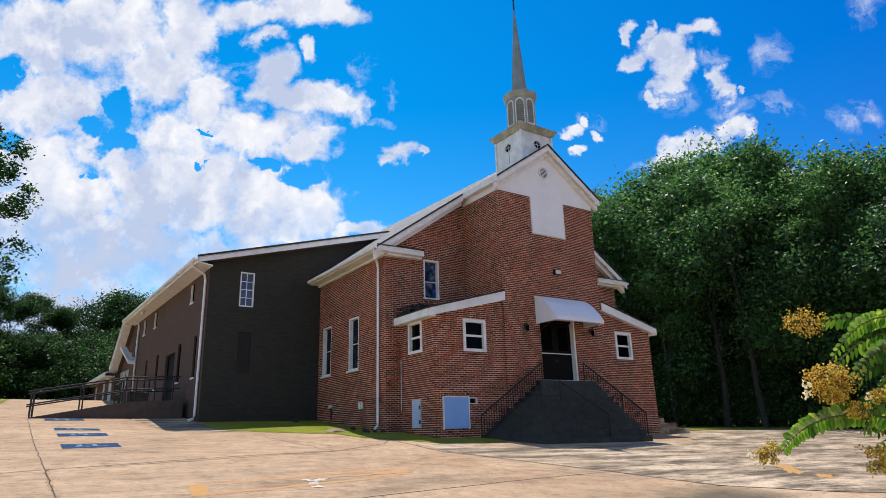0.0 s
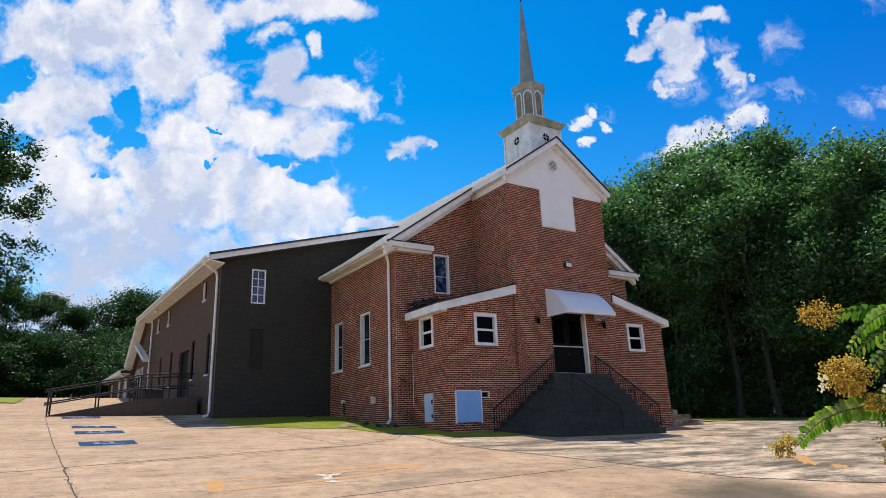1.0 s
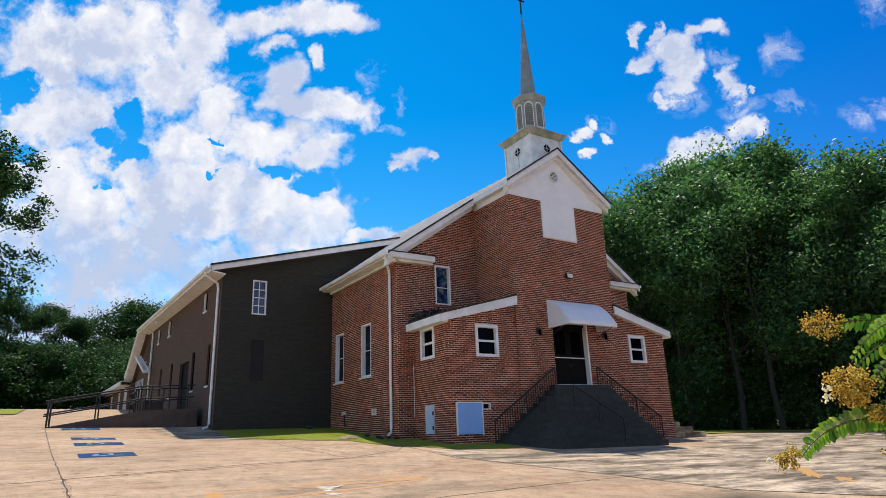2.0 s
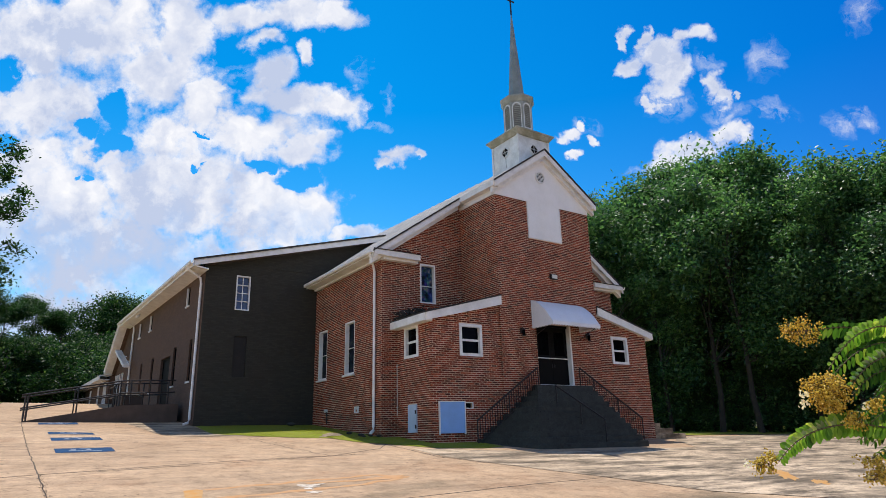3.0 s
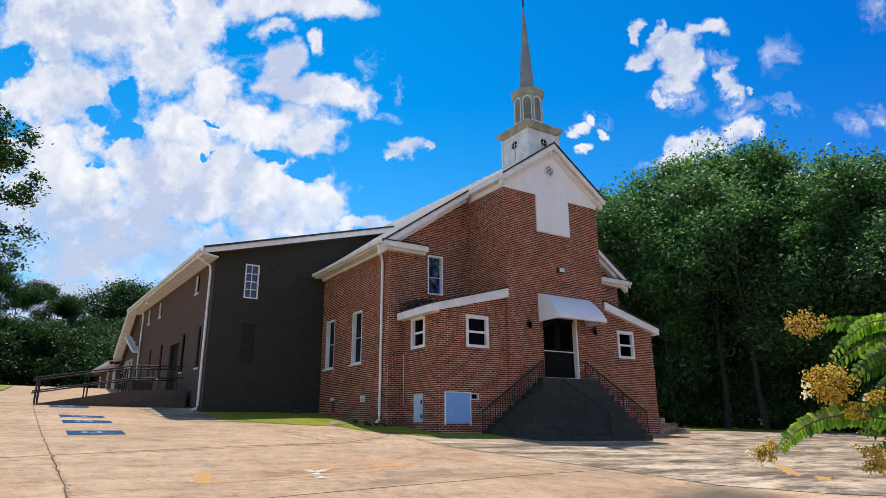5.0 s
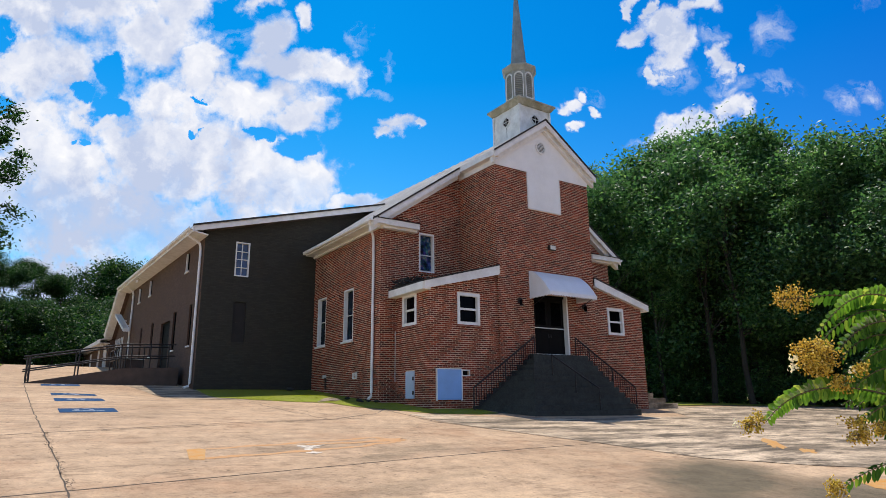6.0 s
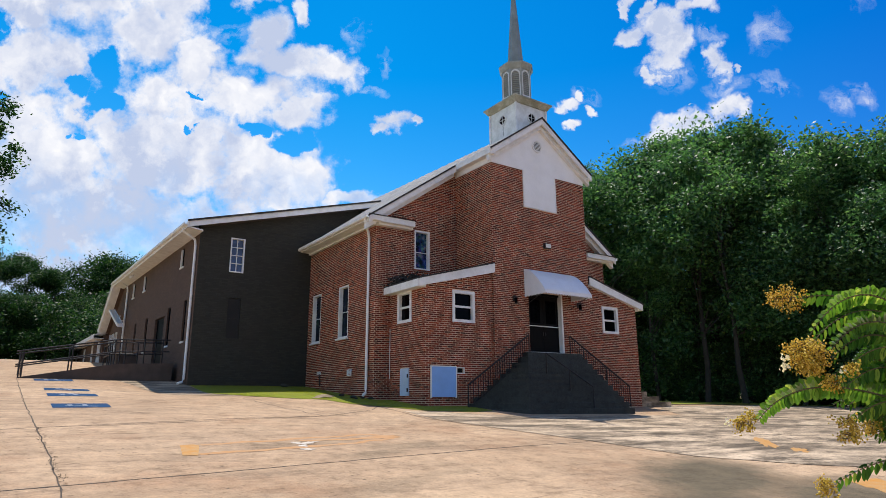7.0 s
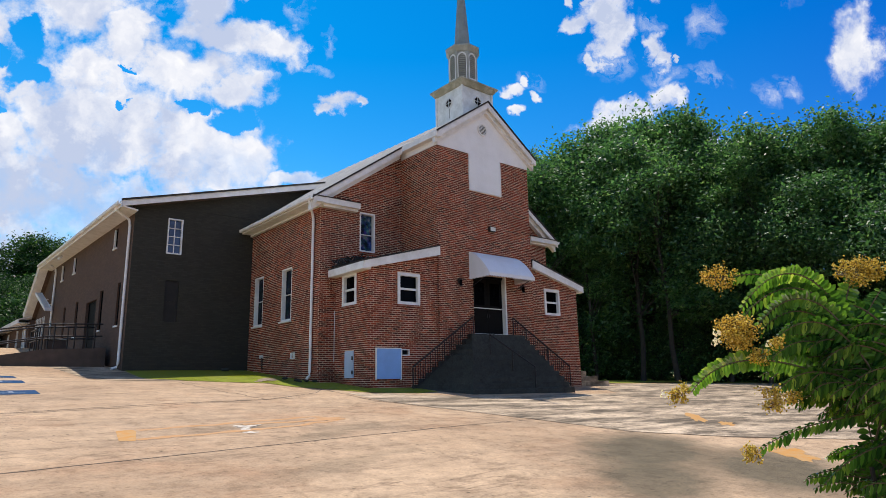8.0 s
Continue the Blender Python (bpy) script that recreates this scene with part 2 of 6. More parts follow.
def brickwork(name, low, high, mortar, joint=0.011, contrast=1.0, grime=(0.05, 0.03, 0.025)):
    """Running-bond brick, 0.21 m by 0.068 m, laid along whichever way the wall runs."""
    m, t, b = shader(name, 0.85, 0.0, 0.25)
    geo = node(t, "ShaderNodeNewGeometry")
    pos, nor = node(t, "ShaderNodeSeparateXYZ"), node(t, "ShaderNodeSeparateXYZ")
    t.links.new(geo.outputs["Position"], pos.inputs[0])
    t.links.new(geo.outputs["Normal"], nor.inputs[0])
    side = mathn(t, "GREATER_THAN", mathn(t, "ABSOLUTE", nor.outputs[0]), 0.6)
    run = mathn(t, "ADD", mathn(t, "MULTIPLY", pos.outputs[1], side), mathn(t, "MULTIPLY", pos.outputs[0], mathn(t, "SUBTRACT", 1.0, side)))
    vec = node(t, "ShaderNodeCombineXYZ")
    t.links.new(run, vec.inputs[0])
    t.links.new(pos.outputs[2], vec.inputs[1])
    br = node(t, "ShaderNodeTexBrick")
    br.offset = 0.5
    t.links.new(vec.outputs[0], br.inputs["Vector"])
    br.inputs["Color1"].default_value, br.inputs["Color2"].default_value = (0, 0, 0, 1), (1, 1, 1, 1)
    br.inputs["Mortar"].default_value = (0.5, 0.5, 0.5, 1)
    br.inputs["Scale"].default_value, br.inputs["Mortar Size"].default_value = 1.0, joint
    br.inputs["Mortar Smooth"].default_value, br.inputs["Bias"].default_value = 0.25, 0.0
    br.inputs["Brick Width"].default_value, br.inputs["Row Height"].default_value = 0.213, 0.0677
    tone = ramp(t, br.outputs["Color"], [(0.0, low), (0.55, tuple((p + q) / 2 for p, q in zip(low, high))), (1.0, high)])
    tone = mixed(t, 0.5, tone, ramp(t, noise_tex(t, 45, 4, 0.7), [(0.25, (0.45, 0.42, 0.4)), (0.75, (1.2, 1.2, 1.2))]), "MULTIPLY")
    col = mixed(t, br.outputs["Fac"], tone, mixed(t, noise_tex(t, 6, 4), mortar, tuple(0.55 * v for v in mortar)))
    stain = ramp(t, noise_tex(t, 0.55, 6, 0.7), [(0.45, (0, 0, 0)), (0.75, (1, 1, 1))])
    col = mixed(t, mathn(t, "MULTIPLY", stain, 0.5 * contrast), col, grime)
    t.links.new(col, b.inputs["Base Color"])
    h = mathn(t, "ADD", mathn(t, "SUBTRACT", 1.0, br.outputs["Fac"]), mathn(t, "MULTIPLY", noise_tex(t, 70, 3), 0.35))
    bumped(t, b, h, 0.8 * contrast, 0.012)
    return m


def fired_clay(name, single):
    """The face of laid bricks, each of its own firing."""
    m, t, b = shader(name, 0.85, 0.0, 0.2)
    rnd = node(t, "ShaderNodeObjectInfo").outputs["Random"] if single else node(t, "ShaderNodeNewGeometry").outputs["Random Per Island"]
    c = ramp(t, rnd, [(0.0, (0.055, 0.014, 0.010)), (0.18, (0.13, 0.024, 0.012)), (0.75, (0.24, 0.038, 0.016)), (1.0, (0.37, 0.080, 0.032))])
    c = mixed(t, 0.6, c, ramp(t, noise_tex(t, 40, 5, 0.7), [(0.28, (0.45, 0.42, 0.4)), (0.72, (1.25, 1.22, 1.2))]), "MULTIPLY")
    soot = ramp(t, noise_tex(t, 0.8, 8, 0.72), [(0.44, (0, 0, 0)), (0.68, (1, 1, 1))])
    c = mixed(t, mathn(t, "MULTIPLY", soot, 0.6), c, (0.055, 0.028, 0.022))
    t.links.new(c, b.inputs["Base Color"])
    bumped(t, b, noise_tex(t, 60, 4, 0.7), 0.4, 0.004)
    return m


def concrete(name, light, tan, dark, patches=(), blotch=0.0):
    """Weathered slab: broad tone changes, drawn-out streaks, blotches, pits and grain, and soft-edged darker patches
    (x, y, half-widths).
    """
    m, t, b = shader(name, 0.9, 0.0, 0.25)
    wide = noise_tex(t, 0.22, 5, 0.6)
    col = mixed(t, ramp(t, wide, [(0.35, (0, 0, 0)), (0.68, (1, 1, 1))]), light, tan)
    mp = node(t, "ShaderNodeMapping")
    mp.inputs["Scale"].default_value = (0.35, 1.3, 1.0)
    mp.inputs["Rotation"].default_value = (0, 0, radians(25))
    t.links.new(node(t, "ShaderNodeNewGeometry").outputs["Position"], mp.inputs["Vector"])
    streak = noise_tex(t, 0.9, 8, 0.7, mp.outputs[0])
    col = mixed(t, mathn(t, "MULTIPLY", ramp(t, streak, [(0.47, (0, 0, 0)), (0.66, (1, 1, 1))]), 0.72 if blotch else 0.4), col, dark)
    spots = noise_tex(t, 5, 7, 0.78)
    col = mixed(t, mathn(t, "MULTIPLY", ramp(t, spots, [(0.53, (0, 0, 0)), (0.68, (1, 1, 1))]), 0.6 if blotch else 0.4), col, dark)
    # swirled tide marks left by drying puddles, broken up
    tide = mathn(t, "ABSOLUTE", mathn(t, "SUBTRACT", noise_tex(t, 0.8, 6, 0.62, mp.outputs[0]), 0.5))
    tide = mathn(t, "MULTIPLY", ramp(t, tide, [(0.004, (1, 1, 1)), (0.022, (0, 0, 0))]), ramp(t, noise_tex(t, 0.6, 4, 0.6), [(0.44, (0, 0, 0)), (0.6, (1, 1, 1))]))
    col = mixed(t, mathn(t, "MULTIPLY", tide, 0.8), col, tuple(0.5 * p + 0.5 * q for p, q in zip(dark, tan)))
    if patches:
        rust = ramp(t, noise_tex(t, 0.5, 7, 0.68), [(0.52, (0, 0, 0)), (0.68, (1, 1, 1))])
        col = mixed(t, mathn(t, "MULTIPLY", rust, 0.6), col, (0.36, 0.21, 0.12))
    for sx, sy, rx, ry, turn, deep in patches:
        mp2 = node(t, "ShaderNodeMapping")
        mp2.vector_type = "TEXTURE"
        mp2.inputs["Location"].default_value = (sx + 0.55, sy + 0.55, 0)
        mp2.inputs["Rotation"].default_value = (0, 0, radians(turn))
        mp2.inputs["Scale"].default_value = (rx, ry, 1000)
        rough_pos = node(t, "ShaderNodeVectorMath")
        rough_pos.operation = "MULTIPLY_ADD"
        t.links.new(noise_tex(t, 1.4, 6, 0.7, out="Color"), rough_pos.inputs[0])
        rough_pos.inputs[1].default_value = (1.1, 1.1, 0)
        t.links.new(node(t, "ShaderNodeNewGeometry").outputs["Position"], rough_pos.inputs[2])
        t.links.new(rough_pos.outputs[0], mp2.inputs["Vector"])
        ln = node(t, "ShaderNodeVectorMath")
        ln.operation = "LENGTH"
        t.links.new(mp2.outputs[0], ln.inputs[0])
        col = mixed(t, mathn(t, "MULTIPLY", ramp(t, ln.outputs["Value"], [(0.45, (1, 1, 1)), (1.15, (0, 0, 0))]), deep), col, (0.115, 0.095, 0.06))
    if blotch:
        grubby = noise_tex(t, 1.6, 9, 0.72, mp.outputs[0])
        col = mixed(t, mathn(t, "MULTIPLY", ramp(t, grubby, [(0.40, (1, 1, 1)), (0.56, (0, 0, 0))]), blotch), col, dark)
    mid = noise_tex(t, 2.6, 10, 0.78)
    col = mixed(t, 0.75, col, ramp(t, mid, [(0.32, (0.5, 0.47, 0.43)), (0.5, (0.98, 0.97, 0.95)), (0.68, (1.25, 1.22, 1.18))]), "MULTIPLY")
    pits = node(t, "ShaderNodeTexVoronoi")
    pits.inputs["Scale"].default_value = 2.3
    t.links.new(node(t, "ShaderNodeNewGeometry").outputs["Position"], pits.inputs["Vector"])
    col = mixed(t, ramp(t, pits.outputs["Distance"], [(0.03, (0.8, 0.8, 0.8)), (0.07, (0, 0, 0))]), col, tuple(0.5 * v for v in dark))
    grit = node(t, "ShaderNodeTexVoronoi")
    grit.inputs["Scale"].default_value, grit.inputs["Randomness"].default_value = 7.0, 1.0
    t.links.new(node(t, "ShaderNodeNewGeometry").outputs["Position"], grit.inputs["Vector"])
    specks = mathn(t, "MULTIPLY", ramp(t, grit.outputs["Distance"], [(0.10, (1, 1, 1)), (0.19, (0, 0, 0))]), ramp(t, noise_tex(t, 1.1, 5, 0.7), [(0.5, (0, 0, 0)), (0.62, (1, 1, 1))]))
    col = mixed(t, mathn(t, "MULTIPLY", specks, 0.7), col, tuple(0.55 * v for v in dark))
    chips = noise_tex(t, 13, 5, 0.7)
    col = mixed(t, 0.8, col, ramp(t, chips, [(0.30, (0.45, 0.43, 0.40)), (0.42, (0.97, 0.97, 0.97)), (0.62, (1, 1, 1)), (0.72, (1.3, 1.3, 1.3))]), "MULTIPLY")
    grain = noise_tex(t, 38, 6, 0.75)
    col = mixed(t, 0.55, col, ramp(t, grain, [(0.3, (0.5, 0.5, 0.5)), (0.7, (1.2, 1.2, 1.2))]), "MULTIPLY")
    t.links.new(col, b.inputs["Base Color"])
    bumped(t, b, mathn(t, "ADD", grain, mathn(t, "MULTIPLY", spots, 2.0)), 0.35, 0.01)
    return m


def leafy(name, dark, light, tip, sheer=0.45, gloss=0.35, single=False, glow=(1.5, 1.4, 0.8), polish=0.42):
    """Leaves: each its own tone, light shining in, a waxy sheen."""
    m = bpy.data.materials.new(name)
    m.use_nodes = True
    t = m.node_tree
    t.nodes.remove(t.nodes["Principled BSDF"])
    rnd = node(t, "ShaderNodeObjectInfo").outputs["Random"] if single else node(t, "ShaderNodeNewGeometry").outputs["Random Per Island"]
    c = ramp(t, rnd, [(0.0, dark), (0.55, light), (0.85, light), (1.0, tip)])
    c = mixed(t, 0.6, c, ramp(t, noise_tex(t, 0.35, 3), [(0.3, (0.55, 0.62, 0.6)), (0.7, (1.25, 1.18, 1.0))]), "MULTIPLY")
    di, tr, gl = node(t, "ShaderNodeBsdfDiffuse"), node(t, "ShaderNodeBsdfTranslucent"), node(t, "ShaderNodeBsdfGlossy")
    t.links.new(c, di.inputs["Color"])
    t.links.new(mixed(t, 1.0, c, glow, "MULTIPLY"), tr.inputs["Color"])
    gl.inputs["Roughness"].default_value = polish
    m1, m2 = node(t, "ShaderNodeMixShader"), node(t, "ShaderNodeMixShader")
    m1.inputs[0].default_value = sheer
    t.links.new(di.outputs[0], m1.inputs[1])
    t.links.new(tr.outputs[0], m1.inputs[2])
    fr = node(t, "ShaderNodeFresnel")
    t.links.new(mathn(t, "MULTIPLY", fr.outputs[0], gloss), m2.inputs[0])
    t.links.new(m1.outputs[0], m2.inputs[1])
    t.links.new(gl.outputs[0], m2.inputs[2])
    t.links.new(m2.outputs[0], t.nodes["Material Output"].inputs["Surface"])
    return m


def glazing(name, tint, rough=0.05, spec=0.6):
    m, t, b = shader(name, rough, 0.0, spec)
    t.links.new(mixed(t, ramp(t, noise_tex(t, 3, 3), [(0.4, (0, 0, 0)), (0.6, (1, 1, 1))]), tint, tuple(0.6 * v for v in tint)), b.inputs["Base Color"])
    return m


def leaded(name, k=1.0):
    """Dark leaded glass, small blue and grey quarries."""
    m, t, b = shader(name, 0.4, 0.0, 0.04)
    vo = node(t, "ShaderNodeTexVoronoi")
    vo.inputs["Scale"].default_value = 9.0
    t.links.new(node(t, "ShaderNodeNewGeometry").outputs["Position"], vo.inputs["Vector"])
    tone = ramp(t, noise_tex(t, 5, 3), [(0.35, (0.003 * k, 0.004 * k, 0.006 * k)), (0.55, (0.010 * k, 0.020 * k, 0.04 * k)), (0.7, (0.05 * k, 0.055 * k, 0.06 * k))])
    t.links.new(mixed(t, 0.6, tone, vo.outputs["Color"], "MULTIPLY"), b.inputs["Base Color"])
    return m


# darker patches on the lot: x, y, half-widths, turn, strength
DARK_PATCHES = [(-4.4, -10.6, 2.7, 1.3, 29, 0.92), (-4.0, -12.4, 2.6, 1.2, 30, 0.9), (-6.5, -12.0, 1.7, 1.0, 30, 0.85), (-8.6, -7.5, 0.9, 0.35, 14, 0.4), (-7.7, -6.8, 1.2, 0.5, 10, 0.35), (-9.4, -6.3, 2.2, 0.5, 10, 0.25), (-10.0, 10.2, 1.2, 0.6, 5, 0.8), (-6.6, 7.0, 1.1, 0.5, 10, 0.8), (-9.5, -9.6, 2.4, 0.35, 20, 0.25)]
BRICK = brickwork("red_brick", (0.14, 0.022, 0.010), (0.40, 0.072, 0.030), (0.50, 0.36, 0.26), 0.0105)
MORTAR = worn("tan_mortar", (0.86, 0.64, 0.47), (0.40, 0.28, 0.19), 0.7, 0.95, 1.4, 50, 0.3)
BRICKS = fired_clay("fired_brick", False)
BRICK_ONE = fired_clay("single_brick", True)
# one brown brick twice: darker for the shaded end, lighter for bounce-lit west walls
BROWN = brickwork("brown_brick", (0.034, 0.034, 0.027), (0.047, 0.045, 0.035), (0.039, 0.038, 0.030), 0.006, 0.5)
BOUNCE_BROWN = brickwork("bounce_lit_brown", (0.10, 0.063, 0.046), (0.135, 0.084, 0.060), (0.108, 0.070, 0.051), 0.006, 0.5)
TRIM = worn("white_trim", (0.83, 0.83, 0.82), (0.42, 0.40, 0.36), 0.4, 0.55)
SIDING = worn("white_siding", (0.84, 0.84, 0.84), (0.62, 0.62, 0.60), 0.35, 0.5, 1.2)
STEEPLE = worn("weathered_white", (0.80, 0.84, 0.84), (0.40, 0.43, 0.41), 0.6, 0.6, 2.2)
SPIRE = worn("grey_metal", (0.27, 0.32, 0.32), (0.14, 0.17, 0.16), 0.7, 0.5, 1.5, metal=0.2)
ROOF = worn("pale_roofing", (0.74, 0.71, 0.67), (0.5, 0.47, 0.42), 0.5, 0.45, 1.2, metal=0.1)
SHINGLE = worn("dark_shingle", (0.06, 0.055, 0.05), (0.02, 0.02, 0.02), 0.7, 0.9, 5, 30, 0.6)
CONC = concrete("lot_concrete", (0.54, 0.38, 0.245), (0.43, 0.29, 0.18), (0.15, 0.104, 0.07), DARK_PATCHES)
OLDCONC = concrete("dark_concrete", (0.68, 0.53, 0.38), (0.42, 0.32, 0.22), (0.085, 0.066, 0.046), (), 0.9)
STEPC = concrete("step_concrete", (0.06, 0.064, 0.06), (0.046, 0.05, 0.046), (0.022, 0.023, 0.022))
RAMPC = worn("ramp_brown", (0.10, 0.07, 0.055), (0.05, 0.04, 0.03), 0.6, 0.9, 3)
IRON = worn("black_iron", (0.02, 0.02, 0.022), (0.06, 0.04, 0.03), 0.4, 0.5, 20, metal=0.4)
DARKPAINT = worn("dark_door", (0.005, 0.005, 0.005), (0.009, 0.008, 0.008), 0.4, 0.6, spec=0.08)
GLASS_DARK = glazing("dark_glass", (0.002, 0.002, 0.003), 0.12, 0.04)
GLASS_SKY = glazing("reflecting_glass", (0.03, 0.06, 0.14))
STAINED = leaded("stained_glass")
STAINED_PALE = leaded("pale_stained_glass", 5.0)
# the reflected sky's blue is put into the hatch's colour
SKY_HATCH = worn("sky_tinted_paint", (0.22, 0.42, 0.80), (0.18, 0.32, 0.60), 0.4, 0.45)
PALEHATCH = worn("pale_grey_blue_paint", (0.50, 0.60, 0.74), (0.34, 0.42, 0.54), 0.5, 0.5)
AWNING = worn("white_awning", (0.80, 0.80, 0.82), (0.6, 0.6, 0.62), 0.3, 0.4)
BLUE = worn("blue_paint", (0.008, 0.055, 0.15), (0.06, 0.08, 0.10), 0.5, 0.95, 6, spec=0.1)
BLUEWHITE = worn("worn_white_paint", (0.34, 0.38, 0.44), (0.05, 0.09, 0.17), 0.75, 0.95, 8, spec=0.1)
YELLOW = worn("worn_yellow_paint", (0.50, 0.21, 0.02), (0.44, 0.29, 0.14), 0.7, 0.85, 6)
FAINT = worn("faint_orange_paint", (0.47, 0.23, 0.08), (0.48, 0.31, 0.18), 0.65, 0.9, 4)
WHITEMARK = worn("worn_white_mark", (0.75, 0.7, 0.62), (0.5, 0.4, 0.3), 0.8, 0.85, 6)
JOINT = worn("joint_dirt", (0.06, 0.045, 0.035), (0.2, 0.15, 0.1), 0.5, 0.95, 4)
LENS = worn("lamp_glass", (0.7, 0.7, 0.66), (0.5, 0.5, 0.45), 0.3, 0.2)
BOARDED = worn("boarded_paint", (0.016, 0.015, 0.014), (0.026, 0.023, 0.020), 0.5, 0.8)
LANTERN = worn("mossy_grey_paint", (0.42, 0.46, 0.44), (0.22, 0.25, 0.22), 0.75, 0.6, 2.5)
MOSSY = worn("mossy_cornice", (0.46, 0.46, 0.38), (0.20, 0.20, 0.13), 0.8, 0.7, 3.0)
LANTERN_SLAT = worn("lantern_slats", (0.20, 0.22, 0.21), (0.10, 0.11, 0.10), 0.6, 0.6)
BARK = worn("bark", (0.05, 0.042, 0.034), (0.022, 0.02, 0.016), 0.7, 0.95, 6, 20, 0.8)
TWIG = worn("twig", (0.16, 0.11, 0.06), (0.08, 0.07, 0.03), 0.6, 0.8, 12)
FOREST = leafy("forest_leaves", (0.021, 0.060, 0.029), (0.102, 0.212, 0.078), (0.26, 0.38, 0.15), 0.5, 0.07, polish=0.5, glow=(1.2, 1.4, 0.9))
# darker copy of the forest leaves; on the shrubs it stands for undergrowth shade
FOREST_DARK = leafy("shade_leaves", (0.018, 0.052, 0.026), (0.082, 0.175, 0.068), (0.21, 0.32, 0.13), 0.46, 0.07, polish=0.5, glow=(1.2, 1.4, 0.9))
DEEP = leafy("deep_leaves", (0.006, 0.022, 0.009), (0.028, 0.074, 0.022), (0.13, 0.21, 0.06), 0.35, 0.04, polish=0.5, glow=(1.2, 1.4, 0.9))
# joined leaves coloured darker, for shade inside the shrub; single leaves brighter
SHADED_LEAVES = leafy("shaded_myrtle_leaves", (0.016, 0.066, 0.014), (0.070, 0.19, 0.026), (0.28, 0.42, 0.07), 0.34, 0.32, polish=0.34)
LIT_LEAF = leafy("lit_myrtle_leaf", (0.04, 0.12, 0.018), (0.15, 0.32, 0.04), (0.48, 0.60, 0.13), 0.45, 0.26, True, polish=0.4)
BLOOM = leafy("myrtle_buds", (0.36, 0.23, 0.03), (0.70, 0.54, 0.10), (0.88, 0.80, 0.38), 0.3, 0.2)
PETAL = leafy("white_petals", (0.75, 0.72, 0.62), (0.85, 0.84, 0.78), (0.9, 0.9, 0.88), 0.4, 0.2)
GRASS = leafy("grass_blades", (0.12, 0.16, 0.005), (0.25, 0.29, 0.008), (0.40, 0.42, 0.02), 0.15, 0.05)
TURF = worn("turf", (0.20, 0.24, 0.007), (0.19, 0.15, 0.03), 0.5, 0.95, 2.0, 40, 0.8)


# ---- mesh helpers ----
def part(name, bm, material, parent=None, label=""):
    me = bpy.data.meshes.new(name)
    bmesh.ops.recalc_face_normals(bm, faces=bm.faces)
    bm.to_mesh(me)
    bm.free()
    me.materials.append(material)
    ob = new(name, me)
    ob.parent = parent
    if parent and parent.data is None:
        ob.matrix_parent_inverse = Matrix.Translation(parent.location).inverted()
    return tagged(ob, label) if label else ob


def group_at(name, label, category, group="", kind="", at=(0, 0, 0)):
    ob = new(name)
    ob.location = at
    ob.empty_display_size = 0.2
    return tagged(ob, label, category, group, kind)


def add_hexa(bm, pts):
    v = [bm.verts.new(p) for p in pts]
    for f in ((0, 3, 2, 1), (4, 5, 6, 7), (0, 1, 5, 4), (1, 2, 6, 5), (2, 3, 7, 6), (3, 0, 4, 7)):
        bm.faces.new([v[i] for i in f])


def add_box(bm, x0, x1, y0, y1, z0, z1):
    add_hexa(bm, [(x0, y0, z0), (x1, y0, z0), (x1, y1, z0), (x0, y1, z0), (x0, y0, z1), (x1, y0, z1), (x1, y1, z1), (x0, y1, z1)])


def box(x0, x1, y0, y1, z0, z1, bevel=0.0):
    bm = bmesh.new()
    add_box(bm, x0, x1, y0, y1, z0, z1)
    if bevel:
        bmesh.ops.bevel(bm, geom=bm.edges[:], offset=bevel, segments=2, affect="EDGES", profile=0.6)
    return bm


def boxes(rows):
    bm = bmesh.new()
    for r in rows:
        add_box(bm, *r)
    return bm


def prism(profile, axis, a, b, bevel=0.0):
    """A closed outline drawn out from a to b. axis 'y': outline in x, z; 'x': outline in y, z; 'z': outline in x, y."""
    put = {"y": lambda p, w: (p[0], w, p[1]), "x": lambda p, w: (w, p[0], p[1]), "z": lambda p, w: (p[0], p[1], w)}[axis]
    bm = bmesh.new()
    lo, hi = [bm.verts.new(put(p, a)) for p in profile], [bm.verts.new(put(p, b)) for p in profile]
    n = len(profile)
    bm.faces.new(lo)
    bm.faces.new(hi[::-1])
    for i in range(n):
        bm.faces.new((lo[i], lo[(i + 1) % n], hi[(i + 1) % n], hi[i]))
    if bevel:
        bmesh.ops.recalc_face_normals(bm, faces=bm.faces)
        bmesh.ops.bevel(bm, geom=bm.edges[:], offset=bevel, segments=1, affect="EDGES")
    return bm


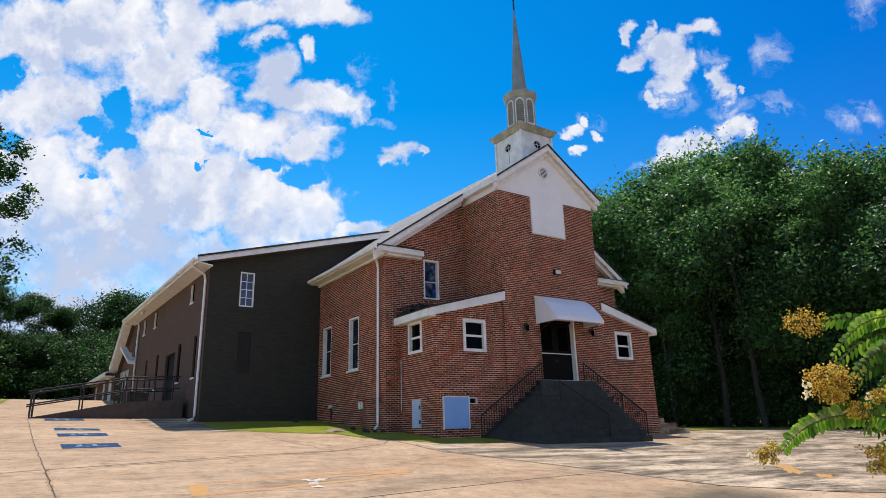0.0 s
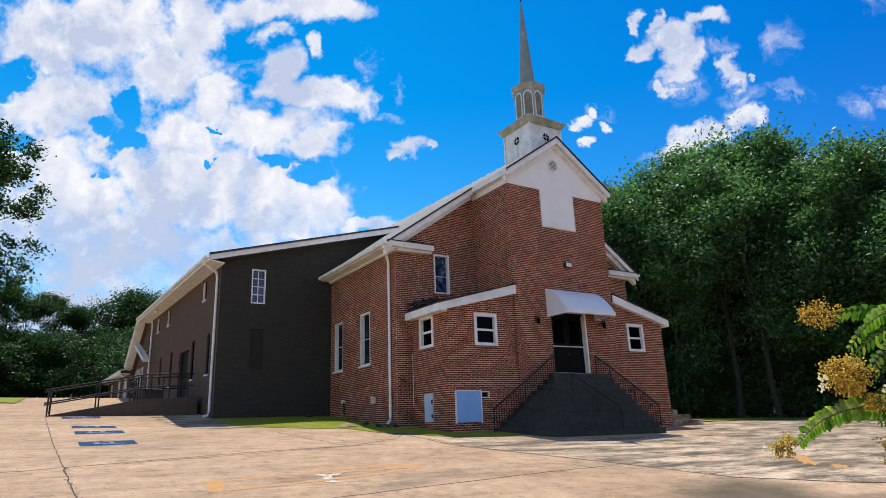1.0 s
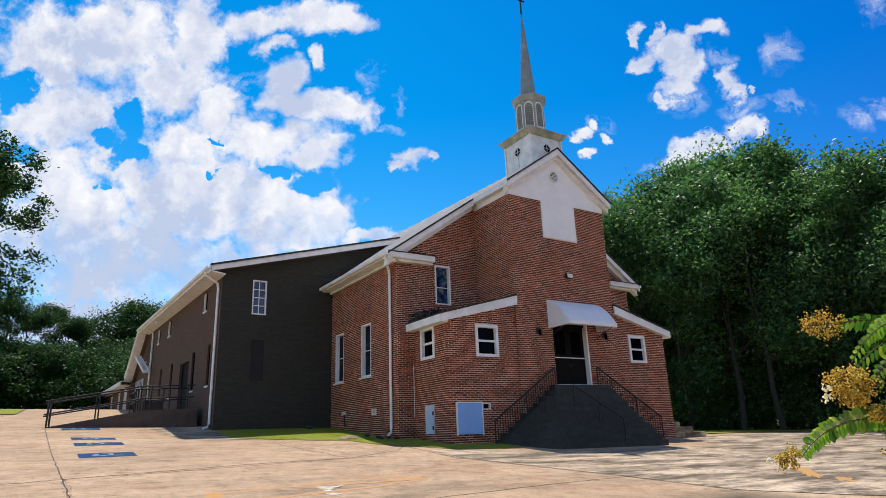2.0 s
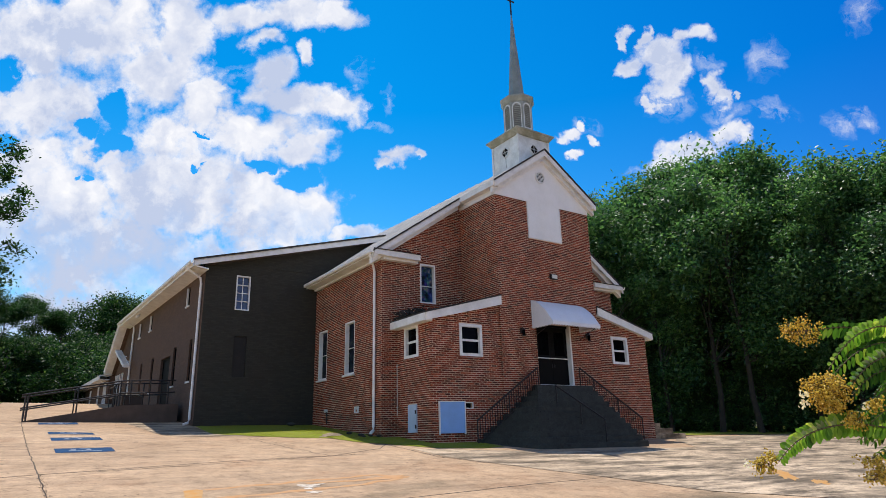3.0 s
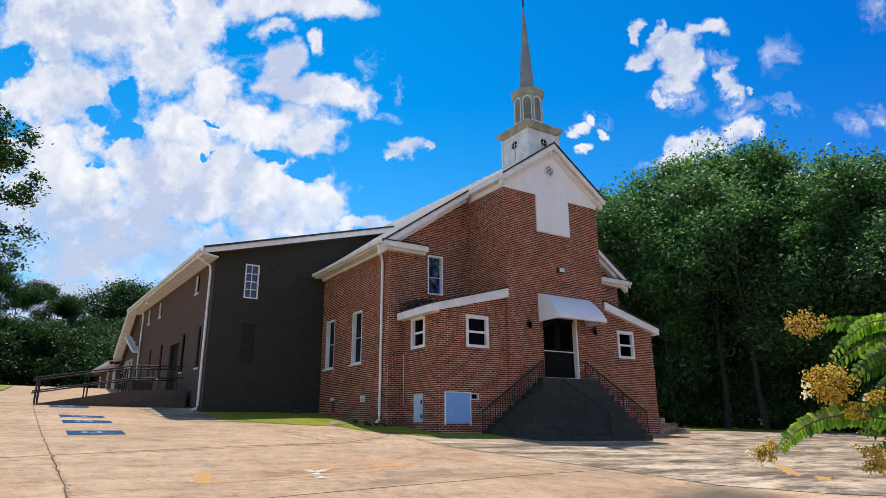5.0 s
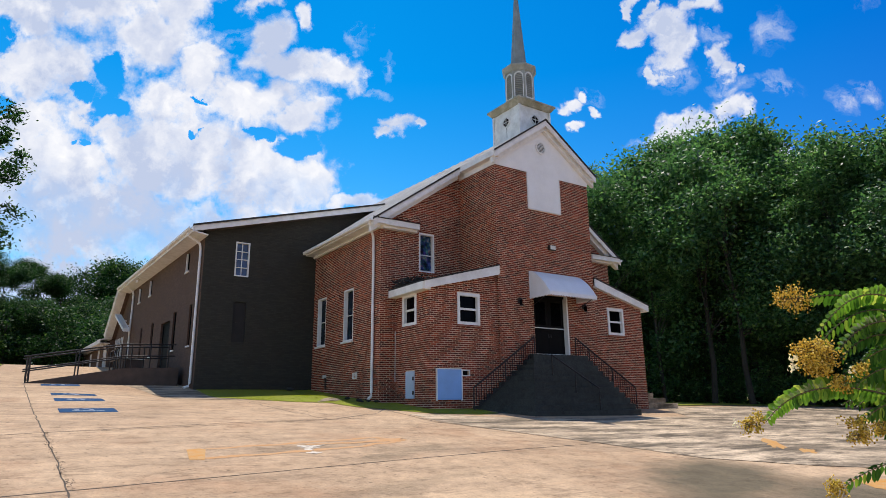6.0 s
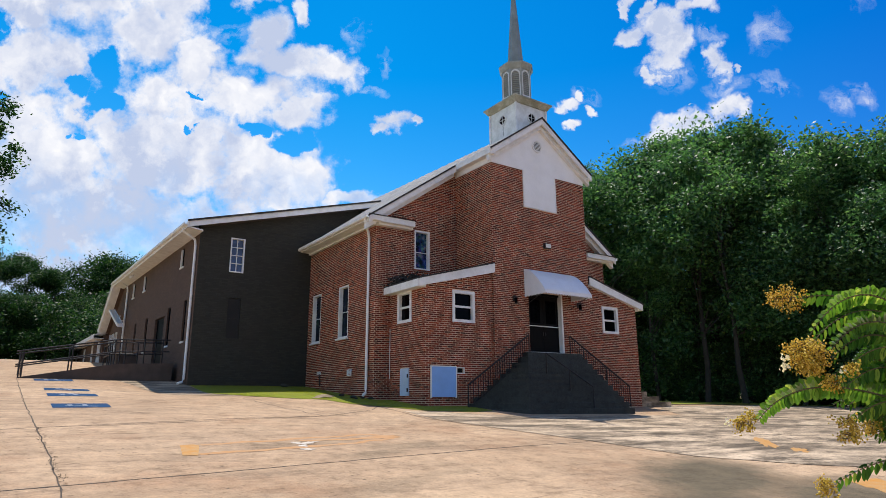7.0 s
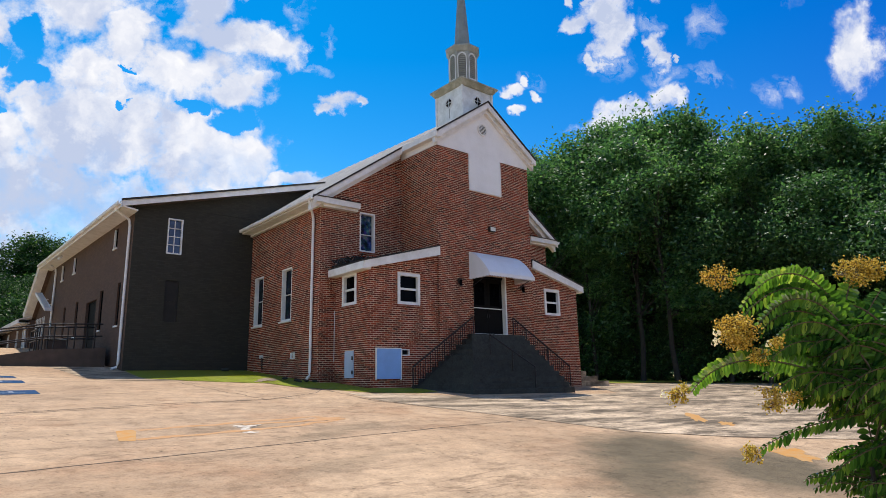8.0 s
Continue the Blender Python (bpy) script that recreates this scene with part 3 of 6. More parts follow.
def holed_wall(axis, face, depth, u0, u1, z0, z1, holes):
    """A wall with thickness and real openings. axis 'x': it runs along x with its outer face at y = face; 'y': runs along y at x = face."""
    us = sorted({u0, u1, *(h[0] for h in holes), *(h[1] for h in holes)})
    zs = sorted({z0, z1, *(h[2] for h in holes), *(h[3] for h in holes)})
    solid = lambda i, j: 0 <= i < len(us) - 1 and 0 <= j < len(zs) - 1 and not any(
        h[0] <= (us[i] + us[i + 1]) / 2 <= h[1] and h[2] <= (zs[j] + zs[j + 1]) / 2 <= h[3] for h in holes)
    put = (lambda u, d, z: (u, face + d, z)) if axis == "x" else (lambda u, d, z: (face + d, u, z))
    bm, seen = bmesh.new(), {}

    def v(u, d, z):
        k = (u, d, z)
        if k not in seen:
            seen[k] = bm.verts.new(put(*k))
        return seen[k]

    for i in range(len(us) - 1):
        for j in range(len(zs) - 1):
            if not solid(i, j):
                continue
            a, b, c, e = us[i], us[i + 1], zs[j], zs[j + 1]
            bm.faces.new((v(a, 0, c), v(b, 0, c), v(b, 0, e), v(a, 0, e)))
            bm.faces.new((v(a, depth, c), v(a, depth, e), v(b, depth, e), v(b, depth, c)))
            for (p, q), near in ((((a, c), (a, e)), solid(i - 1, j)), (((b, c), (b, e)), solid(i + 1, j)), (((a, c), (b, c)), solid(i, j - 1)), (((a, e), (b, e)), solid(i, j + 1))):
                if not near:
                    bm.faces.new((v(p[0], 0, p[1]), v(q[0], 0, q[1]), v(q[0], depth, q[1]), v(p[0], depth, p[1])))
    return bm


def add_tube(bm, path, radius, sides=6, taper=None):
    """A round bar along a path; taper gives the radius at its end."""
    path = [Vector(p) for p in path]
    rings = []
    for i, p in enumerate(path):
        d = (path[min(i + 1, len(path) - 1)] - path[max(i - 1, 0)]).normalized()
        side = d.cross(Vector((0, 0, 1)) if abs(d.z) < 0.9 else Vector((1, 0, 0))).normalized()
        up = side.cross(d)
        r = radius if taper is None else radius + (taper - radius) * i / (len(path) - 1)
        rings.append([bm.verts.new(p + r * (math.cos(2 * math.pi * k / sides) * side + math.sin(2 * math.pi * k / sides) * up)) for k in range(sides)])
    for a, b in zip(rings, rings[1:]):
        for k in range(sides):
            bm.faces.new((a[k], a[(k + 1) % sides], b[(k + 1) % sides], b[k]))
    bm.faces.new(rings[0][::-1])
    bm.faces.new(rings[-1])


def tube(path, radius, sides=6, taper=None):
    bm = bmesh.new()
    add_tube(bm, path, radius, sides, taper)
    return bm


def smooth(a, b, v):
    v = min(1, max(0, (v - a) / (b - a)))
    return v * v * (3 - 2 * v)


# ---- the ground: a lot that climbs towards the church and levels off on its east side ----
def ground_z(x, y):
    k = smooth(3, 9, x)
    yl = max(-60, y if y < 26 else 26 + (min(y, 70) - 26) * 0.25)
    yr = yl if yl < 0 else 0.33 * min(yl, 15)
    swale = -0.15 * math.exp(-((x + 8.9) / 2.6) ** 2 - ((y - 5.9) / 1.9) ** 2)  # hollow off the wing's corner
    mound = 0.13 * math.exp(-((x + 5.1) / 0.7) ** 2 - ((y - 3.2) / 1.3) ** 2)  # hump in the lawn
    return -0.198 - 0.0144 * max(-40, min(x, 40)) + 0.0907 * (yl * (1 - k) + yr * k) + swale + mound


def sheet(name, material, spots, lift, parent=None, label="", steps=1.0):
    """A patch that lies on the ground: the outline is filled with a fine grid and laid over it."""
    bm = bmesh.new()
    face = bm.faces.new([bm.verts.new((x, y, 0)) for x, y in spots])
    lo = [min(p[i] for p in spots) for i in (0, 1)]
    hi = [max(p[i] for p in spots) for i in (0, 1)]
    for i in (0, 1):
        c = lo[i] + steps
        while c < hi[i]:
            co, no = [0, 0, 0], [0, 0, 0]
            co[i], no[i] = c, 1
            bmesh.ops.bisect_plane(bm, geom=bm.verts[:] + bm.edges[:] + bm.faces[:], plane_co=co, plane_no=no)
            c += steps
    for v in bm.verts:
        v.co.z = ground_z(v.co.x, v.co.y) + lift
    for f in bm.faces:
        if f.normal.z < 0:
            f.normal_flip()
    return part(name, bm, material, parent, label)


def make_ground():
    bm = bmesh.new()
    xs = [-1500, -500, -150, -70] + [-44 + 2.0 * i for i in range(12)] + [-20 + 0.5 * i for i in range(80)] + [20 + 2.0 * i for i in range(21)] + [80, 150, 500, 1500]
    ys = [-1500, -500, -150, -70] + [-44 + 2.0 * i for i in range(12)] + [-20 + 0.5 * i for i in range(80)] + [20 + 2.0 * i for i in range(28)] + [100, 150, 500, 1500]
    g = [[bm.verts.new((x, y, ground_z(x, y))) for x in xs] for y in ys]
    for j in range(len(ys) - 1):
        for i in range(len(xs) - 1):
            bm.faces.new((g[j][i], g[j][i + 1], g[j + 1][i + 1], g[j + 1][i]))
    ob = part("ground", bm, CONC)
    ob.data.flip_normals()
    for p in ob.data.polygons:
        p.use_smooth = True
    return tagged(ob, "tan weathered concrete parking lot sloping up to the church", "ground", kind="structure")


GROUND = make_ground()

# ---- the church ----
CX = 2.4  # its middle line


def roof_z(x):
    return 10.78 - 0.703 * abs(x - CX)


church = group_at("church", "red brick church with white trim, gabled entrance tower and weathered steeple", "church", at=(CX, 6, -0.2))


def cpart(name, bm, material, label="", parent=None):
    return part(name, bm, material, parent or church, label)


def framed_window(owner_part, name, axis, face, out, u0, u1, z0, z1, trim, glass, bars_u=(), bars_z=(), sill=0.0, label="", inset=0.0):
    """A window set into an opening: casing, glass, glazing bars and sill as parts. out: the way the wall faces, -1 or 1."""
    P = (lambda a, b, d0, d1, c, e: (a, b, min(face + out * d0, face + out * d1), max(face + out * d0, face + out * d1), c, e)) if axis == "x" else (
        lambda a, b, d0, d1, c, e: (min(face + out * d0, face + out * d1), max(face + out * d0, face + out * d1), a, b, c, e))
    w = trim
    b0, b1, g = (-0.12, 0.035, -0.1) if not inset else (-inset - 0.04, -0.004, -inset)
    casing = owner_part(name, boxes([P(u0, u0 + w, b0, b1, z0, z1), P(u1 - w, u1, b0, b1, z0, z1), P(u0 + w, u1 - w, b0, b1, z1 - w, z1), P(u0 + w, u1 - w, b0, b1, z0, z0 + w)]), TRIM, label)
    part("pane", box(*P(u0 + w, u1 - w, g, g + 0.015, z0 + w, z1 - w)), glass, casing)
    for f in bars_u:
        c = u0 + w + (u1 - u0 - 2 * w) * f
        part("glazing_bar", box(*P(c - 0.014, c + 0.014, g + 0.016, g + 0.055, z0 + w, z1 - w)), TRIM, casing)
    for f, h in bars_z:
        c = z0 + w + (z1 - z0 - 2 * w) * f
        part("glazing_bar", box(*P(u0 + w, u1 - w, g + 0.017, g + 0.065, c - h, c + h)), TRIM, casing)
    if sill:
        part("sill", box(*P(u0 - 0.03, u1 + 0.03, -0.1, sill, z0 - 0.07, z0 - 0.002), bevel=0.008), BRICK if trim < 0.105 and sill < 0.07 else TRIM, casing)
    return casing


# tower: brick shaft with the doorway, white siding above
DOOR = (1.6, 3.3, 1.64, 3.85)
cpart("tower_front_wall", holed_wall("x", 0.0, 0.3, 0.0, 4.8, -0.9, 8.51, [DOOR, (1.57, 3.18, 7.10, 8.51)]), MORTAR, "red brick tower front in running bond")
for x0, x1 in ((0.0, 0.3), (4.5, 4.8)):
    cpart("tower_side_wall", box(x0, x1, 0.3, 2.4, -0.9, 8.51), MORTAR)
cpart("tower_siding", prism([(0.0, 8.51), (1.57, 8.51), (1.57, 7.10), (3.18, 7.10), (3.18, 8.51), (4.8, 8.51), (4.8, roof_z(4.8) - 0.12), (CX, 10.66), (0.0, roof_z(0) - 0.12)], "y", -0.03, 0.12), SIDING, "white painted gable board with a dropped centre panel")
for x0, x1 in ((-0.035, 0.1), (4.7, 4.835)):
    cpart("frieze_board", box(x0, x1, 0.12, 2.2, 8.515, 9.02), SIDING)
cpart("panel_edge", boxes([(1.53, 1.57, -0.045, 0.02, 7.06, 8.5), (3.18, 3.22, -0.045, 0.02, 7.06, 8.5), (1.57, 3.18, -0.045, 0.02, 7.06, 7.10)]), TRIM)
# round louvred vent in the gable
bm = bmesh.new()
for i in range(24):
    a0, a1 = 2 * math.pi * i / 24, 2 * math.pi * (i + 1) / 24
    add_hexa(bm, [(2.3 + r * math.cos(a), y, 9.63 + r * math.sin(a)) for y, rr in ((-0.03, (0.2, 0.25)), (-0.075, (0.2, 0.25))) for r, a in ((rr[0], a0), (rr[1], a0), (rr[1], a1), (rr[0], a1))])
vent = cpart("gable_vent", bm, TRIM, "round white louvred gable vent")
for i in range(7):
    z = 9.63 - 0.165 + i * 0.055
    h = math.sqrt(0.2 ** 2 - (z - 9.63) ** 2)
    part("louvre", box(2.3 - h, 2.3 + h, -0.06, -0.031, z - 0.012, z + 0.012), STEEPLE, vent)
part("backing", prism([(2.3 + 0.2 * math.cos(a * math.pi / 10), 9.63 + 0.2 * math.sin(a * math.pi / 10)) for a in range(20)], "y", -0.038, -0.031), DARKPAINT, vent)

# nave walls
cpart("nave_front_wall", holed_wall("x", 2.21, 0.3, -3.48, 0.0, -0.9, 6.35, [(-1.89, -1.22, 4.67, 6.15)]), MORTAR)
cpart("nave_front_wall", holed_wall("x", 2.21, 0.3, 4.8, 8.28, -0.9, 6.35, []), MORTAR)
cpart("nave_gable_wall", prism([(-3.48, 6.35), (0.0, 6.35), (0.0, roof_z(0) - 0.15), (-3.48, roof_z(-3.48) - 0.15)], "y", 2.21, 2.51), MORTAR)
cpart("nave_gable_wall", prism([(8.28, 6.35), (4.8, 6.35), (4.8, roof_z(4.8) - 0.15), (8.28, roof_z(8.28) - 0.15)], "y", 2.21, 2.51), MORTAR)
SIDE_WINS = [(4.29, 5.14, 2.3, 4.27), (6.78, 7.64, 2.3, 4.27)]
cpart("nave_side_wall", holed_wall("y", -3.48, 0.3, 2.51, 26.0, -0.9, 6.5, SIDE_WINS), MORTAR, "red brick side wall of the nave")
cpart("nave_side_wall", box(7.98, 8.28, 2.51, 26.0, -0.9, 6.5), BRICK)
cpart("nave_rear_wall", prism([(-3.18, -0.9), (7.98, -0.9), (7.98, 6.5), (CX, 10.5), (-3.18, 6.5)], "y", 25.7, 26.0), BRICK)

# roof: two slopes, one sheet over nave and tower each, with raised seams
for s in (-1, 1):
    X = lambda d: CX + s * d
    def slab(d0, d1, y0, y1, t0, t1):
        return [(X(d), y, 10.78 - 0.703 * d + t + 0.035 * max(0.0, y - 1.9) * (1 - d / 6.37)) for t in (t0, t1) for d, y in ((d0, y0), (d1, y0), (d1, y1), (d0, y1))]
    bm = bmesh.new()
    add_hexa(bm, slab(0.0, 6.37, 1.86, 26.3, -0.07, 0.0))
    add_hexa(bm, slab(0.0, 2.62, -0.3, 1.86, -0.07, 0.0))
    roof = cpart("roof", bm, ROOF, "pale metal roof slope")
    for i in range(39):
        bm = bmesh.new()
        add_hexa(bm, slab(0.05, 6.36, 2.18 + i * 0.61, 2.22 + i * 0.61, 0.002, 0.035))
        part("seam", bm, ROOF, roof)
    for y in (-0.1, 0.5, 1.1, 1.7):
        bm = bmesh.new()
        add_hexa(bm, slab(0.05, 2.6, y - 0.02, y + 0.02, 0.002, 0.035))
        part("seam", bm, ROOF, roof)
    # sloping boards at the gable edges: a deep outer board and a shadow board behind
    for d0, d1, y0 in ((2.62, 6.37, 1.84), (0.0, 2.62, -0.32)):
        bm = bmesh.new()
        add_hexa(bm, slab(d0, d1, y0, y0 + 0.05, -0.28, -0.072))
        cpart("rake_board", bm, TRIM)
        bm = bmesh.new()
        add_hexa(bm, slab(d0, d1, y0 + 0.05, y0 + (0.32 if d0 else 0.29), -0.2, -0.13))
        cpart("soffit", bm, TRIM)
        bm = bmesh.new()
        add_hexa(bm, slab(d0, d1, y0 + (0.17 if d0 else 0.14), y0 + 0.368 if d0 else y0 + 0.29, -0.44, -0.2))
        cpart("frieze_board", bm, TRIM)
        bm = bmesh.new()
        add_hexa(bm, slab(d0, d1 + 0.02, y0 - 0.02, y0 + 0.03, -0.04, 0.03))
        cpart("drip_edge", bm, SHINGLE)
    # eaves of the tower
    cpart("eave_board", boxes([(min(X(2.42), X(2.66)), max(X(2.42), X(2.66)), -0.3, 1.84, 8.72, 8.93)]), TRIM)
    # boxed cornice along the nave and its return across the front
    e0, e1 = sorted((X(5.9), X(6.36)))
    cornice = cpart("cornice", boxes([(e0, e1, 1.82, 8.04 if s < 0 else 26, 6.16, 6.32)]), TRIM, "white boxed cornice")
    f0, f1 = sorted((X(5.88), X(6.0)))
    part("bed_mould", box(f0, f1, 2.2, 8.04 if s < 0 else 26, 6.08, 6.158), TRIM, cornice)
    r0, r1 = sorted((X(4.5), X(5.9)))
    cpart("cornice_return", boxes([(r0, r1, 1.82, 2.205, 6.14, 6.34), (r0, r1, 1.98, 2.205, 6.06, 6.138)]), TRIM)
    bm = bmesh.new()
    q0, q1 = sorted((X(4.48), X(6.2)))
    add_hexa(bm, [(q0, 1.78, 6.342), (q1, 1.78, 6.342), (q1, 2.2, 6.342), (q0, 2.2, 6.342), (q0, 1.78, 6.36), (q1, 1.78, 6.36), (q1, 2.2, 6.5), (q0, 2.2, 6.5)])
    cpart("return_roof", bm, SHINGLE)
    g0, g1 = sorted((X(6.37), X(6.49)))
    gutter = [(0, 0.12), (0, 0.02), (0.03, 0), (0.09, 0), (0.12, 0.03), (0.12, 0.12), (0.105, 0.12), (0.105, 0.035), (0.085, 0.015), (0.015, 0.015), (0.015, 0.12)]
    cpart("gutter", prism([((g1 - a) if s < 0 else (g0 + a), 6.2 + b) for a, b in gutter], "y", 1.84, 8.04 if s < 0 else 26), TRIM)

cpart("downpipe", tube([(-4.02, 2.05, 6.25), (-4.0, 2.1, 6.12), (-3.62, 2.56, 5.88), (-3.56, 2.6, 5.7), (-3.56, 2.6, 0.4), (-3.62, 2.5, 0.28), (-3.82, 2.3, 0.2)], 0.048, 8), TRIM, "white round downpipe")
framed_window(cpart, "tower_side_window", "x", 2.21, -1, -1.89, -1.22, 4.67, 6.15, 0.06, STAINED_PALE, (), ((0.45, 0.012),), 0.05, "tall stained-glass window in a white casing", 0.17)
for u0, u1, z0, z1 in SIDE_WINS:
    framed_window(cpart, "nave_window", "y", -3.48, -1, u0, u1, z0, z1, 0.06, STAINED, (), ((0.5, 0.012),), 0.09, "tall stained-glass nave window in a white casing", 0.17)

# doorway: white jambs, two dark leaves with push bars, a threshold
door = cpart("entrance_door", boxes([(3.225, 3.3, -0.012, 0.25, 1.64, 3.85)]), TRIM, "pair of dark entrance doors with one white jamb")
part("dark_casing", boxes([(1.6, 1.68, 0.1, 0.25, 1.64, 3.85), (1.68, 3.22, 0.1, 0.25, 3.77, 3.85)]), DARKPAINT, door)
for x0, x1 in ((1.68, 2.435), (2.445, 3.22)):
    leaf = part("door_leaf", box(x0, x1, 0.17, 0.22, 1.69, 3.77, 0.006), DARKPAINT, door)
    part("upper_light", box(x0 + 0.14, x1 - 0.14, 0.163, 0.168, 2.75, 3.6), GLASS_DARK, leaf)
    part("push_bar", boxes([(x0 + 0.01, x1 - 0.01, 0.1, 0.125, 2.62, 2.65), (x0 + 0.08, x0 + 0.11, 0.12, 0.17, 2.62, 2.65), (x1 - 0.11, x1 - 0.08, 0.12, 0.17, 2.62, 2.65)]), TRIM, leaf)
    part("handle", tube([(x1 - 0.05 if x0 < 2 else x0 + 0.05, 0.12, 2.3), (x1 - 0.05 if x0 < 2 else x0 + 0.05, 0.12, 2.42)], 0.015, 8), IRON, leaf)
part("threshold", box(1.62, 3.25, -0.06, 0.2, 1.642, 1.685, 0.006), TRIM, door)

# side porches: lean-to annexes either side of the tower
ANNEX_HOLES = {-1: [(-1.72, -0.79, 2.55, 3.62), (-2.57, -1.63, 0.13, 1.08), (-1.58, -1.25, 0.87, 1.08)], 1: [(5.58, 6.53, 2.55, 3.62)]}
for s in (-1, 1):
    X = lambda d: CX + s * d
    a0, a1 = sorted((X(2.4), X(5.25)))
    cpart("porch_front_wall", holed_wall("x", 0.11, 0.25, a0, a1, -0.9, 3.72, ANNEX_HOLES[s]), MORTAR, "red brick porch wall")
    cpart("porch_gable_wall", prism([(X(5.25), 3.72), (X(2.4), 3.72), (X(2.4), 4.45)], "y", 0.11, 0.36), MORTAR)
    if s < 0:
        cpart("porch_side_wall", holed_wall("y", -2.85, 0.25, 0.36, 2.21, -0.9, 3.72, [(0.82, 1.71, 2.55, 3.62), (0.95, 1.47, 0.18, 1.05)]), MORTAR)
    else:
        cpart("porch_side_wall", box(7.4, 7.65, 0.36, 2.21, -0.9, 3.72), MORTAR)
    zr = lambda d: 4.74 - 0.27 * (d - 2.4)
    cpart("porch_roof", prism([(X(2.4), zr(2.4)), (X(5.56), zr(5.56)), (X(5.56), zr(5.56) - 0.05), (X(2.4), zr(2.4) - 0.05)], "y", -0.12, 2.2), SHINGLE, "dark shingled lean-to roof")
    cpart("porch_rake_board", prism([(X(2.41), zr(2.41) - 0.052), (X(5.52), zr(5.52) - 0.052), (X(5.52), zr(5.52) - 0.3), (X(2.41), zr(2.41) - 0.37)], "y", -0.1, -0.04), TRIM, "white sloping rake board")
    cpart("porch_soffit", prism([(X(2.41), zr(2.41) - 0.31), (X(5.5), zr(5.5) - 0.24), (X(5.5), zr(5.5) - 0.28), (X(2.41), zr(2.41) - 0.35)], "y", -0.04, 0.11), TRIM)
    b0, b1 = sorted((X(5.25), X(5.56)))
    cpart("porch_eave_board", boxes([(b0, b1, -0.04, 2.2, zr(5.52) - 0.3, zr(5.52) - 0.06)]), TRIM)
    w0, w1 = sorted((X(3.19), X(4.12)))
    framed_window(cpart, "porch_window", "x", 0.11, -1, w0, w1, 2.55, 3.62, 0.1, GLASS_DARK, (), ((0.5, 0.035),), 0.06, "small white sash window with dark glass")
framed_window(cpart, "porch_window", "y", -2.85, -1, 0.82, 1.71, 2.55, 3.62, 0.1, GLASS_DARK, (), ((0.5, 0.035),), 0.06, "small white sash window with dark glass")
hatch = cpart("crawlspace_hatch", box(-2.57, -1.63, 0.05, 0.2, 0.13, 1.08, 0.01), SKY_HATCH, "pale crawlspace hatch, tinted blue for the sky it reflects")
part("hatch_edge", boxes([(-2.6, -2.57, 0.04, 0.11, 0.1, 1.11), (-1.63, -1.6, 0.04, 0.11, 0.1, 1.11), (-2.57, -1.63, 0.04, 0.11, 1.08, 1.11)]), TRIM, hatch)
sd = cpart("crawlspace_hatch", box(-2.9, -2.7, 0.95, 1.47, 0.18, 1.05, 0.01), PALEHATCH, "narrow pale grey-blue side hatch")
for z in (0.3, 0.75):
    part("hinge", box(-2.925, -2.9, 0.94, 1.0, z, z + 0.12), IRON, sd)
fv = cpart("foundation_vent", boxes([(-1.58, -1.25, 0.09, 0.13, 0.87, 0.9), (-1.58, -1.25, 0.09, 0.13, 1.05, 1.08), (-1.58, -1.55, 0.09, 0.13, 0.9, 1.05), (-1.28, -1.25, 0.09, 0.13, 0.9, 1.05)]), TRIM, "white framed foundation vent")
part("screen", box(-1.55, -1.28, 0.2, 0.22, 0.9, 1.05), DARKPAINT, fv)

# steeple
steeple = cpart("steeple", prism([(1.6, 9.6), (3.2, 9.6), (3.2, 11.6), (1.6, 11.6)], "y", 0.3, 1.9), STEEPLE, "weathered white steeple with louvred lantern and grey spire")
bm = bmesh.new()
add_hexa(bm, [(1.55, 0.25, 11.5), (3.25, 0.25, 11.5), (3.25, 1.95, 11.5), (1.55, 1.95, 11.5), (1.42, 0.12, 11.68), (3.38, 0.12, 11.68), (3.38, 2.08, 11.68), (1.42, 2.08, 11.68)])
add_box(bm, 1.4, 3.4, 0.1, 2.1, 11.682, 11.75)
part("cornice", bm, MOSSY, steeple)
for i, (x, y) in enumerate(((1.6, 0.3), (3.2, 0.3), (1.6, 1.9), (3.2, 1.9))):
    part("corner_board", box(x - 0.04, x + 0.04, y - 0.04, y + 0.04, 9.5, 11.5), STEEPLE, steeple)


